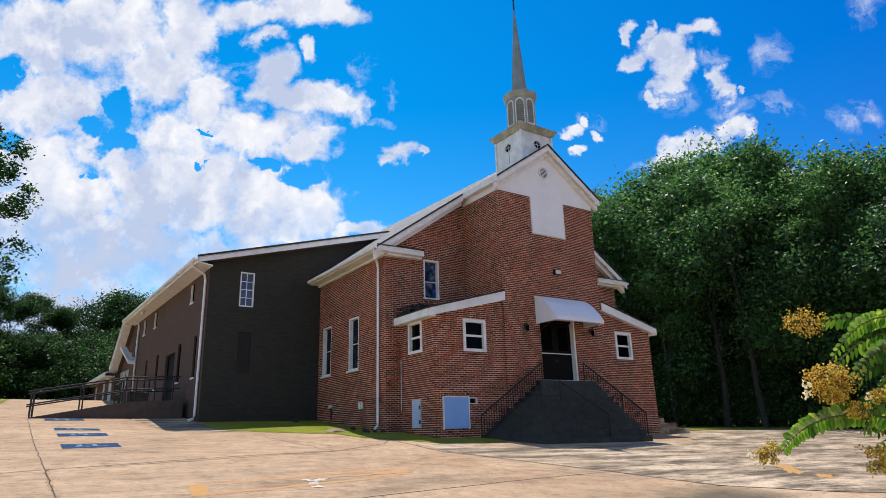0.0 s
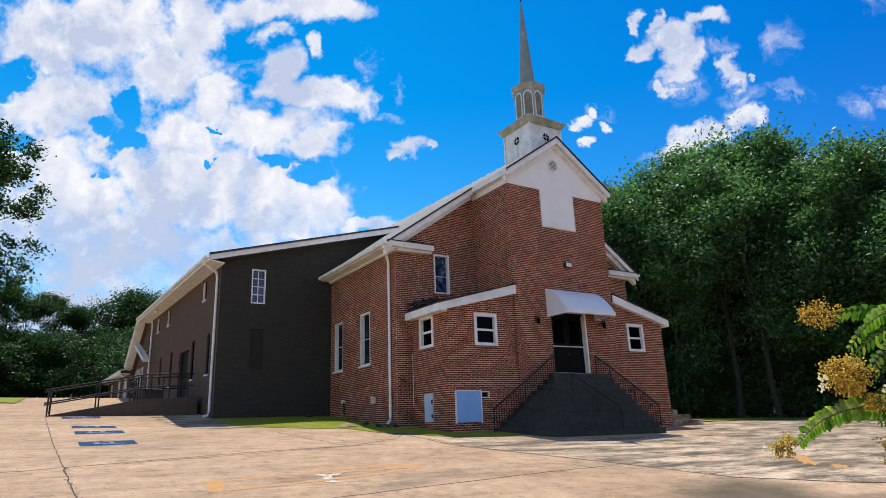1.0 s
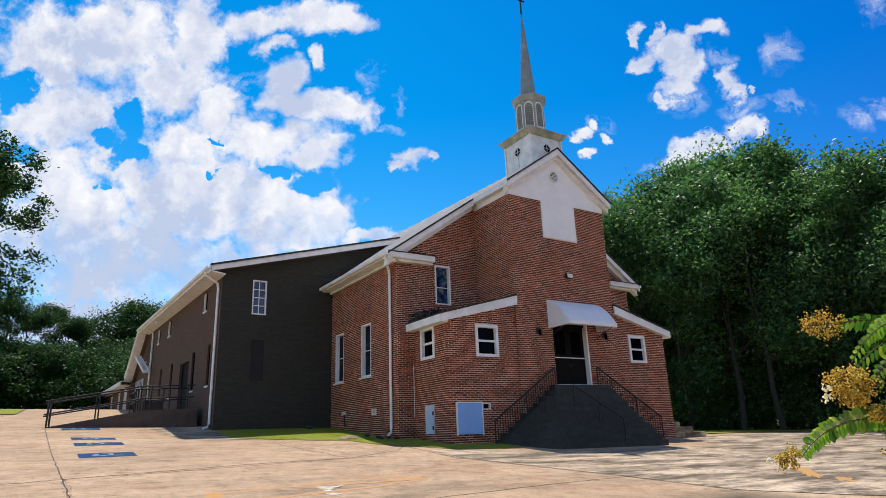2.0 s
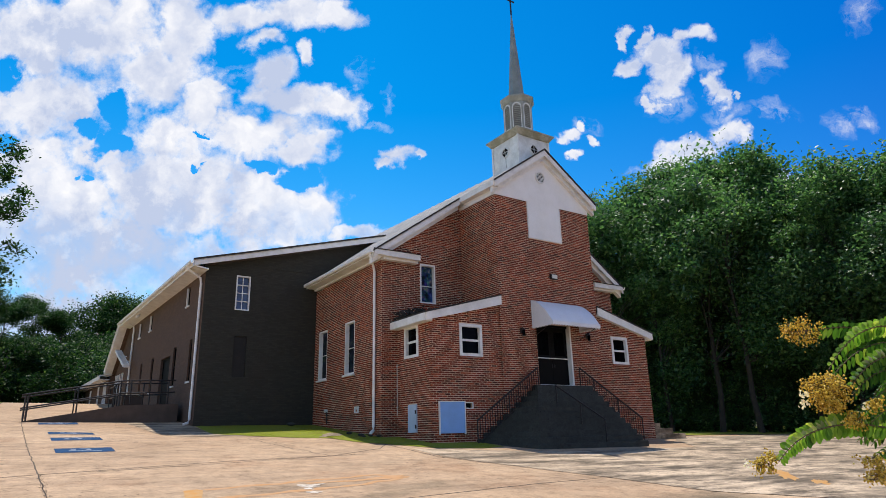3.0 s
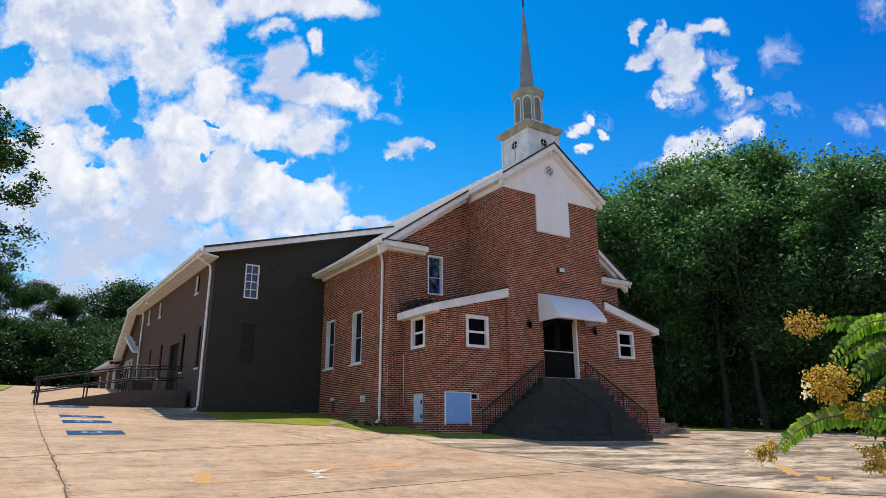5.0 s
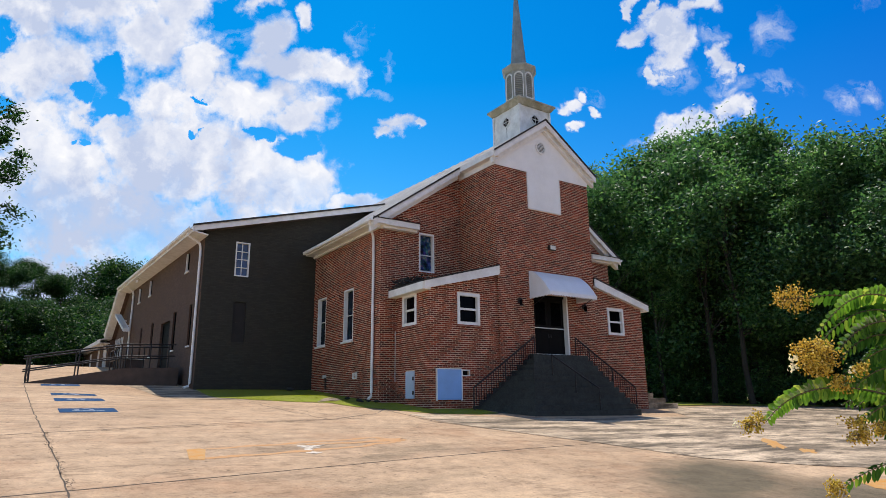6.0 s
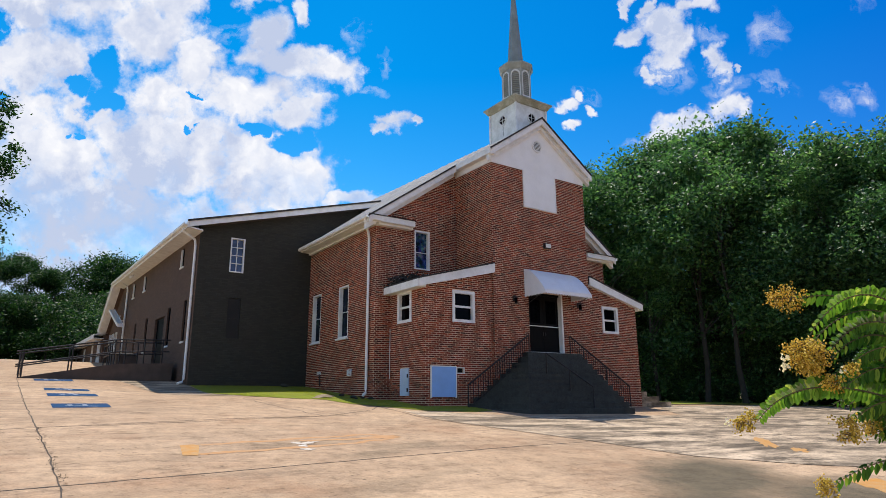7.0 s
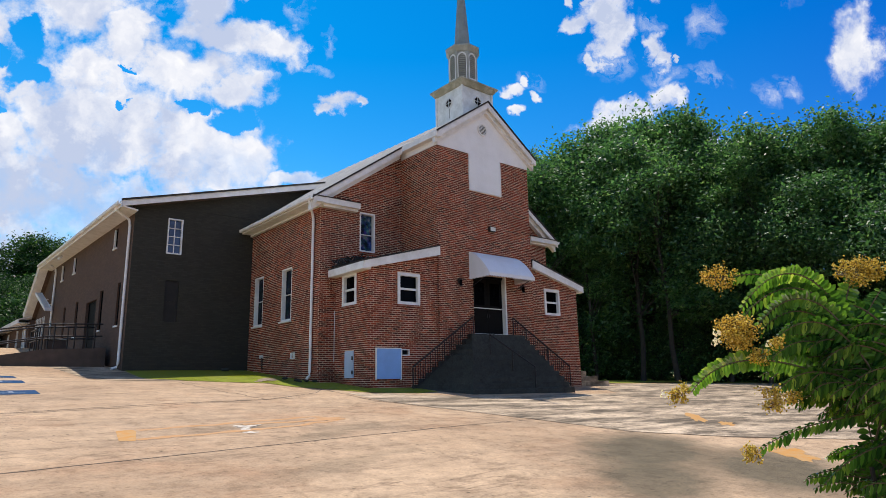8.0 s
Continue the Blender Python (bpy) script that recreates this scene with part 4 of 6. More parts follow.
def rosette(axis, face):
    """A round four-lobed opening with a dark heart, on the front or the west side of the steeple."""
    bm = bmesh.new()
    put = (lambda a, z, d: (CX + a, face - d, z)) if axis == "x" else (lambda a, z, d: (face - d, 1.1 - a, z))
    n = 32
    R = lambda k: 0.155 + 0.03 * abs(math.cos(2 * k * 2 * math.pi / n))
    for k in range(n):
        t0, t1 = 2 * math.pi * k / n, 2 * math.pi * (k + 1) / n
        add_hexa(bm, [put(r * math.cos(t), 11.0 + r * math.sin(t), d) for d in (0.0, 0.04) for r, t in ((R(k), t0), (R(k) + 0.045, t0), (R(k + 1) + 0.045, t1), (R(k + 1), t1))])
    ring = part("rosette", bm, STEEPLE, steeple)
    heart = bmesh.new()
    heart.faces.new([heart.verts.new(put(R(k) * math.cos(2 * math.pi * k / n), 11.0 + R(k) * math.sin(2 * math.pi * k / n), 0.012)) for k in range(n)])
    bmesh.ops.solidify(heart, geom=heart.faces[:], thickness=0.008)
    part("rosette_backing", heart, DARKPAINT, steeple)
    bars = bmesh.new()
    for a0, a1, c0, c1 in ((-0.17, 0.17, -0.012, 0.012), (-0.012, 0.012, -0.17, 0.17)):
        add_hexa(bars, [put(a, 11.0 + c, d) for d in (0.02, 0.035) for a, c in ((a0, c0), (a1, c0), (a1, c1), (a0, c1))])
    part("rosette_bars", bars, STEEPLE, steeple)


part("rust_streak", box(1.594, 1.599, 1.085, 1.115, 10.35, 10.78), SPIRE, steeple)
rosette("x", 0.3)
rosette("y", 1.6)


def octo(r, z, turn=22.5):
    return [Vector((CX + r * math.cos(radians(45 * k + turn)), 1.1 + r * math.sin(radians(45 * k + turn)), z)) for k in range(8)]


def octo_solid(levels):
    bm = bmesh.new()
    rings = [[bm.verts.new(p) for p in octo(r, z)] for r, z in levels]
    for a, b in zip(rings, rings[1:]):
        for k in range(8):
            bm.faces.new((a[k], a[(k + 1) % 8], b[(k + 1) % 8], b[k]))
    bm.faces.new(rings[0][::-1])
    bm.faces.new(rings[-1])
    return bm


part("lantern", octo_solid([(0.66, 11.75), (0.66, 12.0), (0.6, 12.02), (0.6, 13.3)]), LANTERN, steeple)
part("lantern_cornice", octo_solid([(0.63, 13.3), (0.67, 13.36), (0.73, 13.46), (0.75, 13.48), (0.75, 13.55), (0.40, 13.64)]), LANTERN, steeple)
part("spire", octo_solid([(0.39, 13.63), (0.34, 13.9), (0.02, 17.95)]), SPIRE, steeple)
part("cross", boxes([(CX - 0.025, CX + 0.025, 1.075, 1.125, 17.9, 19.05), (CX - 0.22, CX + 0.22, 1.08, 1.12, 18.62, 18.68)]), IRON, steeple)
for k in range(8):
    mid = radians(45 * k + 45)
    nrm, tan = Vector((math.cos(mid), math.sin(mid), 0)), Vector((-math.sin(mid), math.cos(mid), 0))
    c = Vector((CX, 1.1, 0)) + nrm * 0.6 * math.cos(radians(22.5))
    arch = [(-0.16, 12.1), (0.16, 12.1)] + [(0.16 * math.cos(radians(a)), 12.98 + 0.2 * math.sin(radians(a))) for a in range(0, 181, 20)]
    rim = bmesh.new()
    for (u0, z0), (u1, z1) in zip(arch, arch[1:] + arch[:1]):
        s0, s1 = 1.22, 1.22
        add_hexa(rim, [c + tan * (u * q) + nrm * d + Vector((0, 0, 12.65 + (z - 12.65) * (1 + (q - 1) * 0.5))) for d in (0.0, 0.035) for u, z, q in ((u0, z0, 1), (u0, z0, s0), (u1, z1, s1), (u1, z1, 1))])
    part("louvre_arch", rim, STEEPLE, steeple)
    for i in range(12):
        z = 12.16 + i * 0.085
        hw = 0.15 if z < 12.98 else 0.15 * math.sqrt(max(0.05, 1 - ((z - 12.98) / 0.2) ** 2))
        sl = bmesh.new()
        add_hexa(sl, [c + tan * u + nrm * d + Vector((0, 0, z + e)) for e in (0.0, 0.02) for u, d, in ((-hw, 0.004), (hw, 0.004), (hw, 0.028), (-hw, 0.028))])
        part("louvre", sl, LANTERN, steeple)
    p = octo(0.6, 12.0)[k]
    part("corner_strip", tube([p, p + Vector((0, 0, 1.3))], 0.03, 6), LANTERN, steeple)
    back = bmesh.new()
    back.faces.new([back.verts.new(c + tan * (u * 0.95) + nrm * 0.003 + Vector((0, 0, z))) for u, z in arch])
    part("louvre_backing", back, LANTERN_SLAT, steeple)

# ---- side wing, set a couple of degrees off the church ----
wing = group_at("side_wing", "dark brown brick two-storey side wing with a low white-edged roof", "building", at=(-8.1, 8.05, 0.6))
SKEW = Matrix.Translation((-8.1, 8.05, 0)) @ Matrix.Rotation(math.atan(0.035), 4, "Z")


def wpart(name, bm, material, label="", parent=None):
    return part(name, bm, material, parent or wing, label)


def wskew(name, bm, material, label="", parent=None):
    """A piece of the long west wall, drawn with y along the wall from its south corner and x into the wing."""
    bmesh.ops.transform(bm, matrix=SKEW, verts=bm.verts)
    return part(name, bm, material, parent or wing, label)


def wing_z(x):
    return 6.75 + 0.27 * (x + 8.65)


wpart("front_wall", holed_wall("x", 8.05, 0.3, -8.1, -3.485, -0.4, 6.74, [(-6.9, -6.34, 5.01, 6.41), (-6.84, -6.34, 2.41, 3.99)]), BROWN, "brown painted brick end wall, coloured darker for its shade")
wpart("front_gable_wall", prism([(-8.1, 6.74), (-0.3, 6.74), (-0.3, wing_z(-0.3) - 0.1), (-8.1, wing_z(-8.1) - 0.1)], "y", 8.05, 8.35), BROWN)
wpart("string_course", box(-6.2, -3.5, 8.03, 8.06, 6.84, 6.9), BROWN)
framed_window(wpart, "upper_window", "x", 8.05, -1, -6.9, -6.34, 5.01, 6.41, 0.045, GLASS_SKY, (0.5,), ((0.25, 0.014), (0.5, 0.014), (0.75, 0.014)), 0.0, "white eight-pane window reflecting the sky")
wpart("blank_window", boxes([(-6.84, -6.34, 8.11, 8.16, 2.41, 3.99), (-6.83, -6.78, 8.09, 8.112, 2.42, 3.98), (-6.4, -6.35, 8.09, 8.112, 2.42, 3.98), (-6.78, -6.4, 8.09, 8.112, 3.18, 3.22)]), BOARDED, "boarded window painted dark brown")

LOW = [(1.08, 1.5), (3.57, 4.1), (7.95, 8.45), (10.6, 11.05)]
HIGH = [(2.1, 2.6), (9.2, 9.75), (11.9, 12.45)]
DOORW = (4.6, 6.35, 1.55, 3.68)
# lighter copy of the brown, standing in for light off the lot
wskew("west_wall", holed_wall("y", 0.0, 0.3, 0.0, 15.35, -0.4, 6.7, [(a, b, 2.32, 3.95) for a, b in LOW] + [(a, b, 5.47, 6.25) for a, b in HIGH] + [DOORW]), BOUNCE_BROWN, "long brown brick west wall, coloured lighter for bounced light")


def wing_window(a, b, z0, z1, casing, white):
    c = wskew("west_window", boxes([(-0.02 if white else 0.06, 0.16, a, a + casing, z0, z1), (-0.02 if white else 0.06, 0.16, b - casing, b, z0, z1), (0.06, 0.16, a + casing, b - casing, z1 - casing, z1), (0.06, 0.16, a + casing, b - casing, z0, z0 + casing), (0.07, 0.15, a + casing, b - casing, (z0 + z1) / 2 - 0.02, (z0 + z1) / 2 + 0.02)]), TRIM if white else DARKPAINT, "narrow window with dark glass")
    wskew("pane", box(0.11, 0.12, a + casing, b - casing, z0 + casing, z1 - casing), GLASS_DARK, "", c)
    wskew("sill", box(-0.05, 0.1, a - 0.03, b + 0.03, z0 - 0.07, z0 - 0.002, 0.008), TRIM, "", c)


for a, b in LOW:
    wing_window(a, b, 2.32, 3.95, 0.04, False)
for a, b in HIGH:
    wing_window(a, b, 5.47, 6.25, 0.04, False)
    wskew("jamb_strip", box(-0.02, 0.05, b - 0.06, b, 5.47, 6.25), TRIM, "white jamb strip")
wd = wskew("west_door", boxes([(0.1, 0.2, DOORW[0], DOORW[0] + 0.07, 1.55, 3.68), (0.1, 0.2, DOORW[1] - 0.07, DOORW[1], 1.55, 3.68), (0.1, 0.2, DOORW[0] + 0.07, DOORW[1] - 0.07, 3.6, 3.68)]), DARKPAINT, "dark double door at the ramp landing")
for a, b in ((4.67, 5.47), (5.48, 6.28)):
    lf = wskew("door_leaf", box(0.13, 0.17, a, b, 1.57, 3.6), DARKPAINT, "", wd)

roof_w = [(-8.65, 7.6), (-0.2, 7.6), (-0.2, 23.4), (-9.2, 23.4)]
bm = bmesh.new()
add_hexa(bm, [(x, y, 6.75 + 0.27 * (x + 8.65) * (8.45 / 9.0 if x < -8.9 else 1) - 0.06 + (0.15 if x < -8.9 else 0)) for x, y in roof_w] + [(x, y, 6.75 + 0.27 * (x + 8.65) * (8.45 / 9.0 if x < -8.9 else 1) + (0.15 if x < -8.9 else 0)) for x, y in roof_w])
wpart("roof", bm, ROOF, "pale low-pitched roof")
wpart("rake_board", prism([(-8.63, wing_z(-8.63) - 0.065), (-0.4, wing_z(-0.4) - 0.065), (-0.4, wing_z(-0.4) - 0.26), (-8.63, wing_z(-8.63) - 0.24)], "y", 7.6, 7.66), TRIM, "white sloping edge board")
wpart("rake_cap", prism([(-8.68, wing_z(-8.68) - 0.03), (-0.4, wing_z(-0.4) - 0.03), (-0.4, wing_z(-0.4) + 0.04), (-8.68, wing_z(-8.68) + 0.04)], "y", 7.55, 7.63), SHINGLE)
wpart("rake_soffit", prism([(-8.2, wing_z(-8.2) - 0.2), (-0.4, wing_z(-0.4) - 0.2), (-0.4, wing_z(-0.4) - 0.24), (-8.2, wing_z(-8.2) - 0.24)], "y", 7.66, 8.05), RAMPC)
wskew("eave_soffit", prism([(-0.56, 6.5), (0.0, 6.42), (0.0, 6.47), (-0.56, 6.55)], "y", -0.4, 15.4), TRIM, "wide white eave soffit")
wskew("fascia", box(-0.6, -0.56, -0.44, 15.4, 6.47, 6.7), TRIM)
wskew("gutter", prism([(-0.72, 6.68), (-0.72, 6.6), (-0.69, 6.57), (-0.6, 6.57), (-0.6, 6.59), (-0.68, 6.59), (-0.7, 6.61), (-0.7, 6.68)], "y", -0.44, 15.4), TRIM)
wskew("downpipe", tube([(-0.64, 0.1, 6.58), (-0.62, 0.12, 6.45), (-0.12, 0.25, 6.2), (-0.07, 0.27, 6.0), (-0.07, 0.27, 0.85), (-0.12, 0.24, 0.74), (-0.3, 0.18, 0.68)], 0.05, 8), TRIM, "white round downpipe")
wskew("downpipe", tube([(-0.64, 13.5, 6.58), (-0.12, 13.7, 6.3), (-0.07, 13.72, 6.1), (-0.07, 13.72, 1.6)], 0.05, 8), TRIM, "white round downpipe")
lampw = wskew("eave_floodlight", boxes([(-0.42, -0.3, 10.7, 10.82, 6.46, 6.5)]), TRIM, "twin floodlight under the eave")
for dy in (-0.1, 0.1):
    wskew("lamp_head", tube([(-0.38, 10.76 + dy * 0.4, 6.46), (-0.42, 10.76 + dy, 6.38), (-0.5, 10.76 + dy * 1.4, 6.33)], 0.035, 8, 0.075), TRIM, "", lampw)

# rear range: the wing's back slope, a door canopy and a lower range beyond
rear = group_at("rear_range", "low brown brick rear range with white eaves beyond the wing", "building", at=(-9.3, 26, 2))


def rskew(name, bm, material, label="", parent=None):
    bmesh.ops.transform(bm, matrix=SKEW, verts=bm.verts)
    return part(name, bm, material, parent or rear, label)


rskew("back_slope_wall", prism([(15.36, 0.5), (18.7, 0.5), (18.7, 4.2), (15.36, 6.5)], "x", 0.0, 0.3), BOUNCE_BROWN)
rskew("back_slope_board", prism([(15.3, 6.72), (18.9, 4.22), (18.9, 3.98), (15.3, 6.45)], "x", -0.62, -0.55), TRIM, "white sloping eave")
rskew("back_slope_soffit", prism([(15.3, 6.5), (18.9, 4.02), (18.9, 3.95), (15.3, 6.42)], "x", -0.55, -0.2), TRIM)
rskew("back_slope_return", prism([(15.36, 6.5), (18.9, 4.02), (18.9, 3.9), (15.36, 6.38)], "x", -0.2, 0.0), BOUNCE_BROWN)
rskew("back_slope_roof", prism([(15.3, 6.8), (18.9, 4.3), (18.9, 4.23), (15.3, 6.73)], "x", -0.65, 8.0), ROOF)
canopy = rskew("door_canopy", prism([(12.45, 4.05), (15.65, 5.2), (15.65, 5.13), (12.45, 3.98)], "x", -0.58, -0.34), ROOF, "small sloping white door canopy")
rskew("canopy_edge", box(-0.6, -0.33, 12.4, 12.45, 3.9, 4.07), TRIM, "", canopy)
rskew("canopy_side", prism([(12.45, 4.07), (15.65, 5.22), (15.65, 5.08), (12.45, 3.93)], "x", -0.62, -0.58), TRIM, "", canopy)
rskew("canopy_side", prism([(12.45, 4.07), (15.65, 5.22), (15.65, 5.14), (12.45, 3.99)], "x", -0.34, -0.3), TRIM, "", canopy)
rskew("canopy_bracket", boxes([(-0.34, 0.02, 14.2, 14.26, 4.4, 4.46), (-0.34, 0.02, 15.4, 15.46, 4.8, 4.86)]), TRIM, "", canopy)
REARW = [(20.0, 20.5), (22.4, 22.9), (26, 26.5), (30, 30.6)]
rskew("low_wall", holed_wall("y", -0.3, 0.3, 18.72, 38.0, 0.5, 4.0, [(a, b, 2.4, 3.6) for a, b in REARW]), BOUNCE_BROWN, "brown brick wall of the low range")
for yy in (15.9, 16.9, 17.8):
    c = rskew("slope_window", boxes([(-0.05, 0.02, yy, yy + 0.07, 2.7, 3.95), (-0.05, 0.02, yy + 0.4, yy + 0.47, 2.7, 3.95), (-0.05, 0.02, yy + 0.07, yy + 0.4, 2.7, 2.77)]), TRIM, "white cased window")
    rskew("pane", box(-0.02, -0.01, yy + 0.07, yy + 0.4, 2.77, 3.95), GLASS_DARK, "", c)
rskew("low_end_wall", box(0.0, 8.0, 37.7, 38.0, 0.5, 4.0), BROWN)
for a, b in REARW:
    c = rskew("low_window", boxes([(-0.34, -0.2, a, a + 0.07, 2.4, 3.6), (-0.34, -0.2, b - 0.07, b, 2.4, 3.6), (-0.34, -0.2, a + 0.07, b - 0.07, 3.53, 3.6), (-0.34, -0.2, a + 0.07, b - 0.07, 2.4, 2.47)]), TRIM, "white cased window")
    rskew("pane", box(-0.25, -0.24, a + 0.07, b - 0.07, 2.47, 3.53), GLASS_DARK, "", c)
rskew("low_roof", prism([(-0.85, 4.02), (8, 5.9), (8, 5.83), (-0.85, 3.95)], "y", 18.6, 38.3), ROOF)
rskew("low_fascia", box(-0.88, -0.83, 18.6, 38.3, 3.76, 4.0), TRIM)
rskew("low_soffit", box(-0.83, -0.3, 18.6, 38.3, 3.76, 3.8), TRIM)
rskew("downpipe", tube([(-0.85, 19.0, 3.8), (-0.4, 19.1, 3.5), (-0.36, 19.1, 1.8)], 0.05, 8), TRIM)
rskew("downpipe", tube([(-0.85, 37.0, 3.8), (-0.4, 37.1, 3.5), (-0.36, 37.1, 2.2)], 0.05, 8), TRIM)

# ---- wheelchair ramp at the wing door ----
access = group_at("wheelchair_ramp", "dark brown wheelchair ramp with black pipe handrails", "ramp", at=(-10.6, 10.4, 0.9))
part("ramp_slab", prism([(-13.3, 0.4), (-13.3, 0.89), (-10.3, 1.42), (-8.35, 1.48), (-8.35, 0.3)], "y", 9.6, 11.2), RAMPC, access)
part("landing", box(-10.25, -8.4, 11.2, 14.9, 0.5, 1.5), RAMPC, access)


def rail_height(x):
    return 0.89 + (min(x, -10.3) + 13.3) * 0.1767 + max(0, x + 10.3) * 0.03


for y in (9.66, 11.14):
    for h in (0.9, 0.45):
        part("rail", tube([(x, y, rail_height(x) + h) for x in (-13.42, -13.3, -11.8, -10.3, -8.5)], 0.026, 8), IRON, access)
    for x in (-13.3, -13.22, -11.75, -10.4, -10.05, -9.4, -8.75):
        part("post", tube([(x, y, rail_height(x) - 0.05), (x, y, rail_height(x) + 0.9)], 0.026, 8), IRON, access)
for h in (0.9, 0.45):
    part("rail", tube([(-10.2, 11.2, 1.48 + h), (-10.2, 14.8, 1.5 + h)], 0.026, 8), IRON, access)
for y in (12.2, 13.4, 14.7):
    part("post", tube([(-10.2, y, 1.45), (-10.2, y, 2.4)], 0.026, 8), IRON, access)

cabinet = group_at("utility_box", "low dark utility box with a pale lid on the ramp landing", "box", at=(-9.55, 13.0, 1.5))
part("body", box(-9.95, -9.15, 12.75, 13.3, 1.58, 1.95, 0.02), RAMPC, cabinet)
part("lid", box(-9.98, -9.12, 12.72, 13.33, 1.952, 1.99, 0.012), LENS, cabinet)
for x in (-9.9, -9.25):
    part("foot", box(x, x + 0.06, 12.8, 13.25, 1.5, 1.578), IRON, cabinet)

# ---- entrance steps, fanning out on three sides ----
stair = group_at("entrance_steps", "dark grey concrete entrance steps fanning out on three sides", "steps", at=(2.45, -1, -0.3))
for k in range(11):
    f = k / 10
    wa, wf, d, top = 1.2 + 2.75 * f, 1.0 + 2.0 * f, 0.42 + 1.78 * f, 1.64 - 0.19 * k
    bottom = top - 0.19 if k < 10 else -1.0
    out = [(2.45 - wa, 0.0), (2.45 - wf - 0.35 * (1 - f), -d), (2.45 + 1.35 + 0.5 * f, -d), (2.45 + wa - 0.3 * f, 0.0)]
    bm = prism(out, "z", bottom, top)
    nose = [e for e in bm.edges if all(abs(v.co.z - top) < 1e-5 for v in e.verts)]
    bmesh.ops.bevel(bm, geom=nose, offset=0.015, segments=2, affect="EDGES")
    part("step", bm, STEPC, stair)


def handrail(name_label, top_a, top_b, drop, posts, balusters, at):
    ob = group_at("handrail", name_label, "railing", "entrance handrails", at=at)
    a, b = Vector(top_a), Vector(top_b)
    along = lambda f: a.lerp(b, f)
    part("top_rail", tube([along(0), along(1)], 0.03, 8), IRON, ob)
    if balusters:
        low = Vector((0, 0, -drop + 0.1))
        part("bottom_rail", tube([along(0) + low, along(1) + low], 0.015, 6), IRON, ob)
        for i in range(1, balusters):
            p = along(i / balusters)
            part("baluster", tube([p + low, p], 0.012, 5), IRON, ob)
            if i % 4 == 2:
                ring = [p + Vector((0.055 * math.cos(q * math.pi / 4), 0, -0.3 + 0.055 * math.sin(q * math.pi / 4))) for q in range(9)]
                part("scroll", tube(ring, 0.007, 5), IRON, ob)
    for f in posts:
        p = along(f)
        part("post", tube([p - Vector((0, 0, drop)), p + Vector((0, 0, 0.02))], 0.022, 6), IRON, ob)
    return ob


handrail("black wrought-iron handrail with thin balusters", (1.36, -0.2, 2.25), (-1.37, -0.25, 0.5), 0.8, (0.0, 0.5, 1.0), 26, (1.36, -0.2, 1.6))
handrail("black wrought-iron handrail with thin balusters and a long foot", (3.4, -0.2, 2.3), (5.95, -0.7, 0.5), 0.8, (0.0, 0.22, 0.6, 1.0), 26, (3.4, -0.2, 1.6))
handrail("plain black centre handrail down the front steps", (1.3, -1.1, 1.56), (2.4, -2.1, 0.44), 0.72, (0.0, 0.5, 1.0), 0, (1.3, -1.1, 0.8))

side = group_at("side_steps", "low concrete side steps in the sun beside the porch", "steps", at=(8.4, 0.8, -0.3))
for k, (x1, top) in enumerate(((8.05, 0.31), (8.8, 0.11), (9.55, -0.11), (10.3, -0.3))):
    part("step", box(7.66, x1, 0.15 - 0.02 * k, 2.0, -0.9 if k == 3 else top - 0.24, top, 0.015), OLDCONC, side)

# ---- awning over the doors: curved sheet, closed sides, scalloped valance ----
awn = group_at("door_awning", "white metal door awning with a scalloped edge", "awning", at=(2.6, 0, 4.6))
A0, A1, AD = 1.42, 3.78, 1.05
curve = [(-0.01, 4.66), (-0.12, 4.645), (-0.35, 4.53), (-0.62, 4.31), (-0.85, 4.05), (-AD, 3.77)]
shell = bmesh.new()
rings = []
for x in (A0, A1):
    rings.append([[shell.verts.new((x, y, z + t)) for y, z in curve] for t in (0.0, -0.02)])
for i in range(len(curve) - 1):
    for t in (0, 1):
        shell.faces.new((rings[0][t][i], rings[1][t][i], rings[1][t][i + 1], rings[0][t][i + 1]))
shell.faces.new((rings[0][0][-1], rings[1][0][-1], rings[1][1][-1], rings[0][1][-1]))
part("sheet", shell, AWNING, awn)
for x in (A0, A1 - 0.012):
    part("side_panel", prism(curve + [(-AD, 3.72), (-0.01, 3.72)], "x", x, x + 0.012), AWNING, awn)
n = 30
bm = bmesh.new()
for i in range(n):
    x0, x1 = A0 + (A1 - A0) * i / n, A0 + (A1 - A0) * (i + 1) / n
    xm = (x0 + x1) / 2
    for a, b, za, zb in ((x0, xm, 3.67, 3.62), (xm, x1, 3.62, 3.67)):
        add_hexa(bm, [(a, -AD - 0.008, za), (b, -AD - 0.008, zb), (b, -AD + 0.008, zb), (a, -AD + 0.008, za), (a, -AD - 0.008, 3.78), (b, -AD - 0.008, 3.78), (b, -AD + 0.008, 3.78), (a, -AD + 0.008, 3.78)])
part("valance", bm, AWNING, awn)
for x in (A0 - 0.004, A1 - 0.012):
    bm = bmesh.new()
    for i in range(14):
        y0, y1 = -AD * i / 14, -AD * (i + 1) / 14
        ym = (y0 + y1) / 2
        for a, b, za, zb in ((y0, ym, 3.67, 3.62), (ym, y1, 3.62, 3.67)):
            add_hexa(bm, [(x, a, za), (x + 0.016, a, za), (x + 0.016, b, zb), (x, b, zb), (x, a, 3.74), (x + 0.016, a, 3.74), (x + 0.016, b, 3.74), (x, b, 3.74)])
    part("side_valance", bm, AWNING, awn)
part("strut", tube([(3.72, -0.02, 3.35), (3.72, -0.95, 3.72)], 0.012, 6), IRON, awn)
part("strut", tube([(1.48, -0.02, 3.35), (1.48, -0.95, 3.72)], 0.012, 6), IRON, awn)

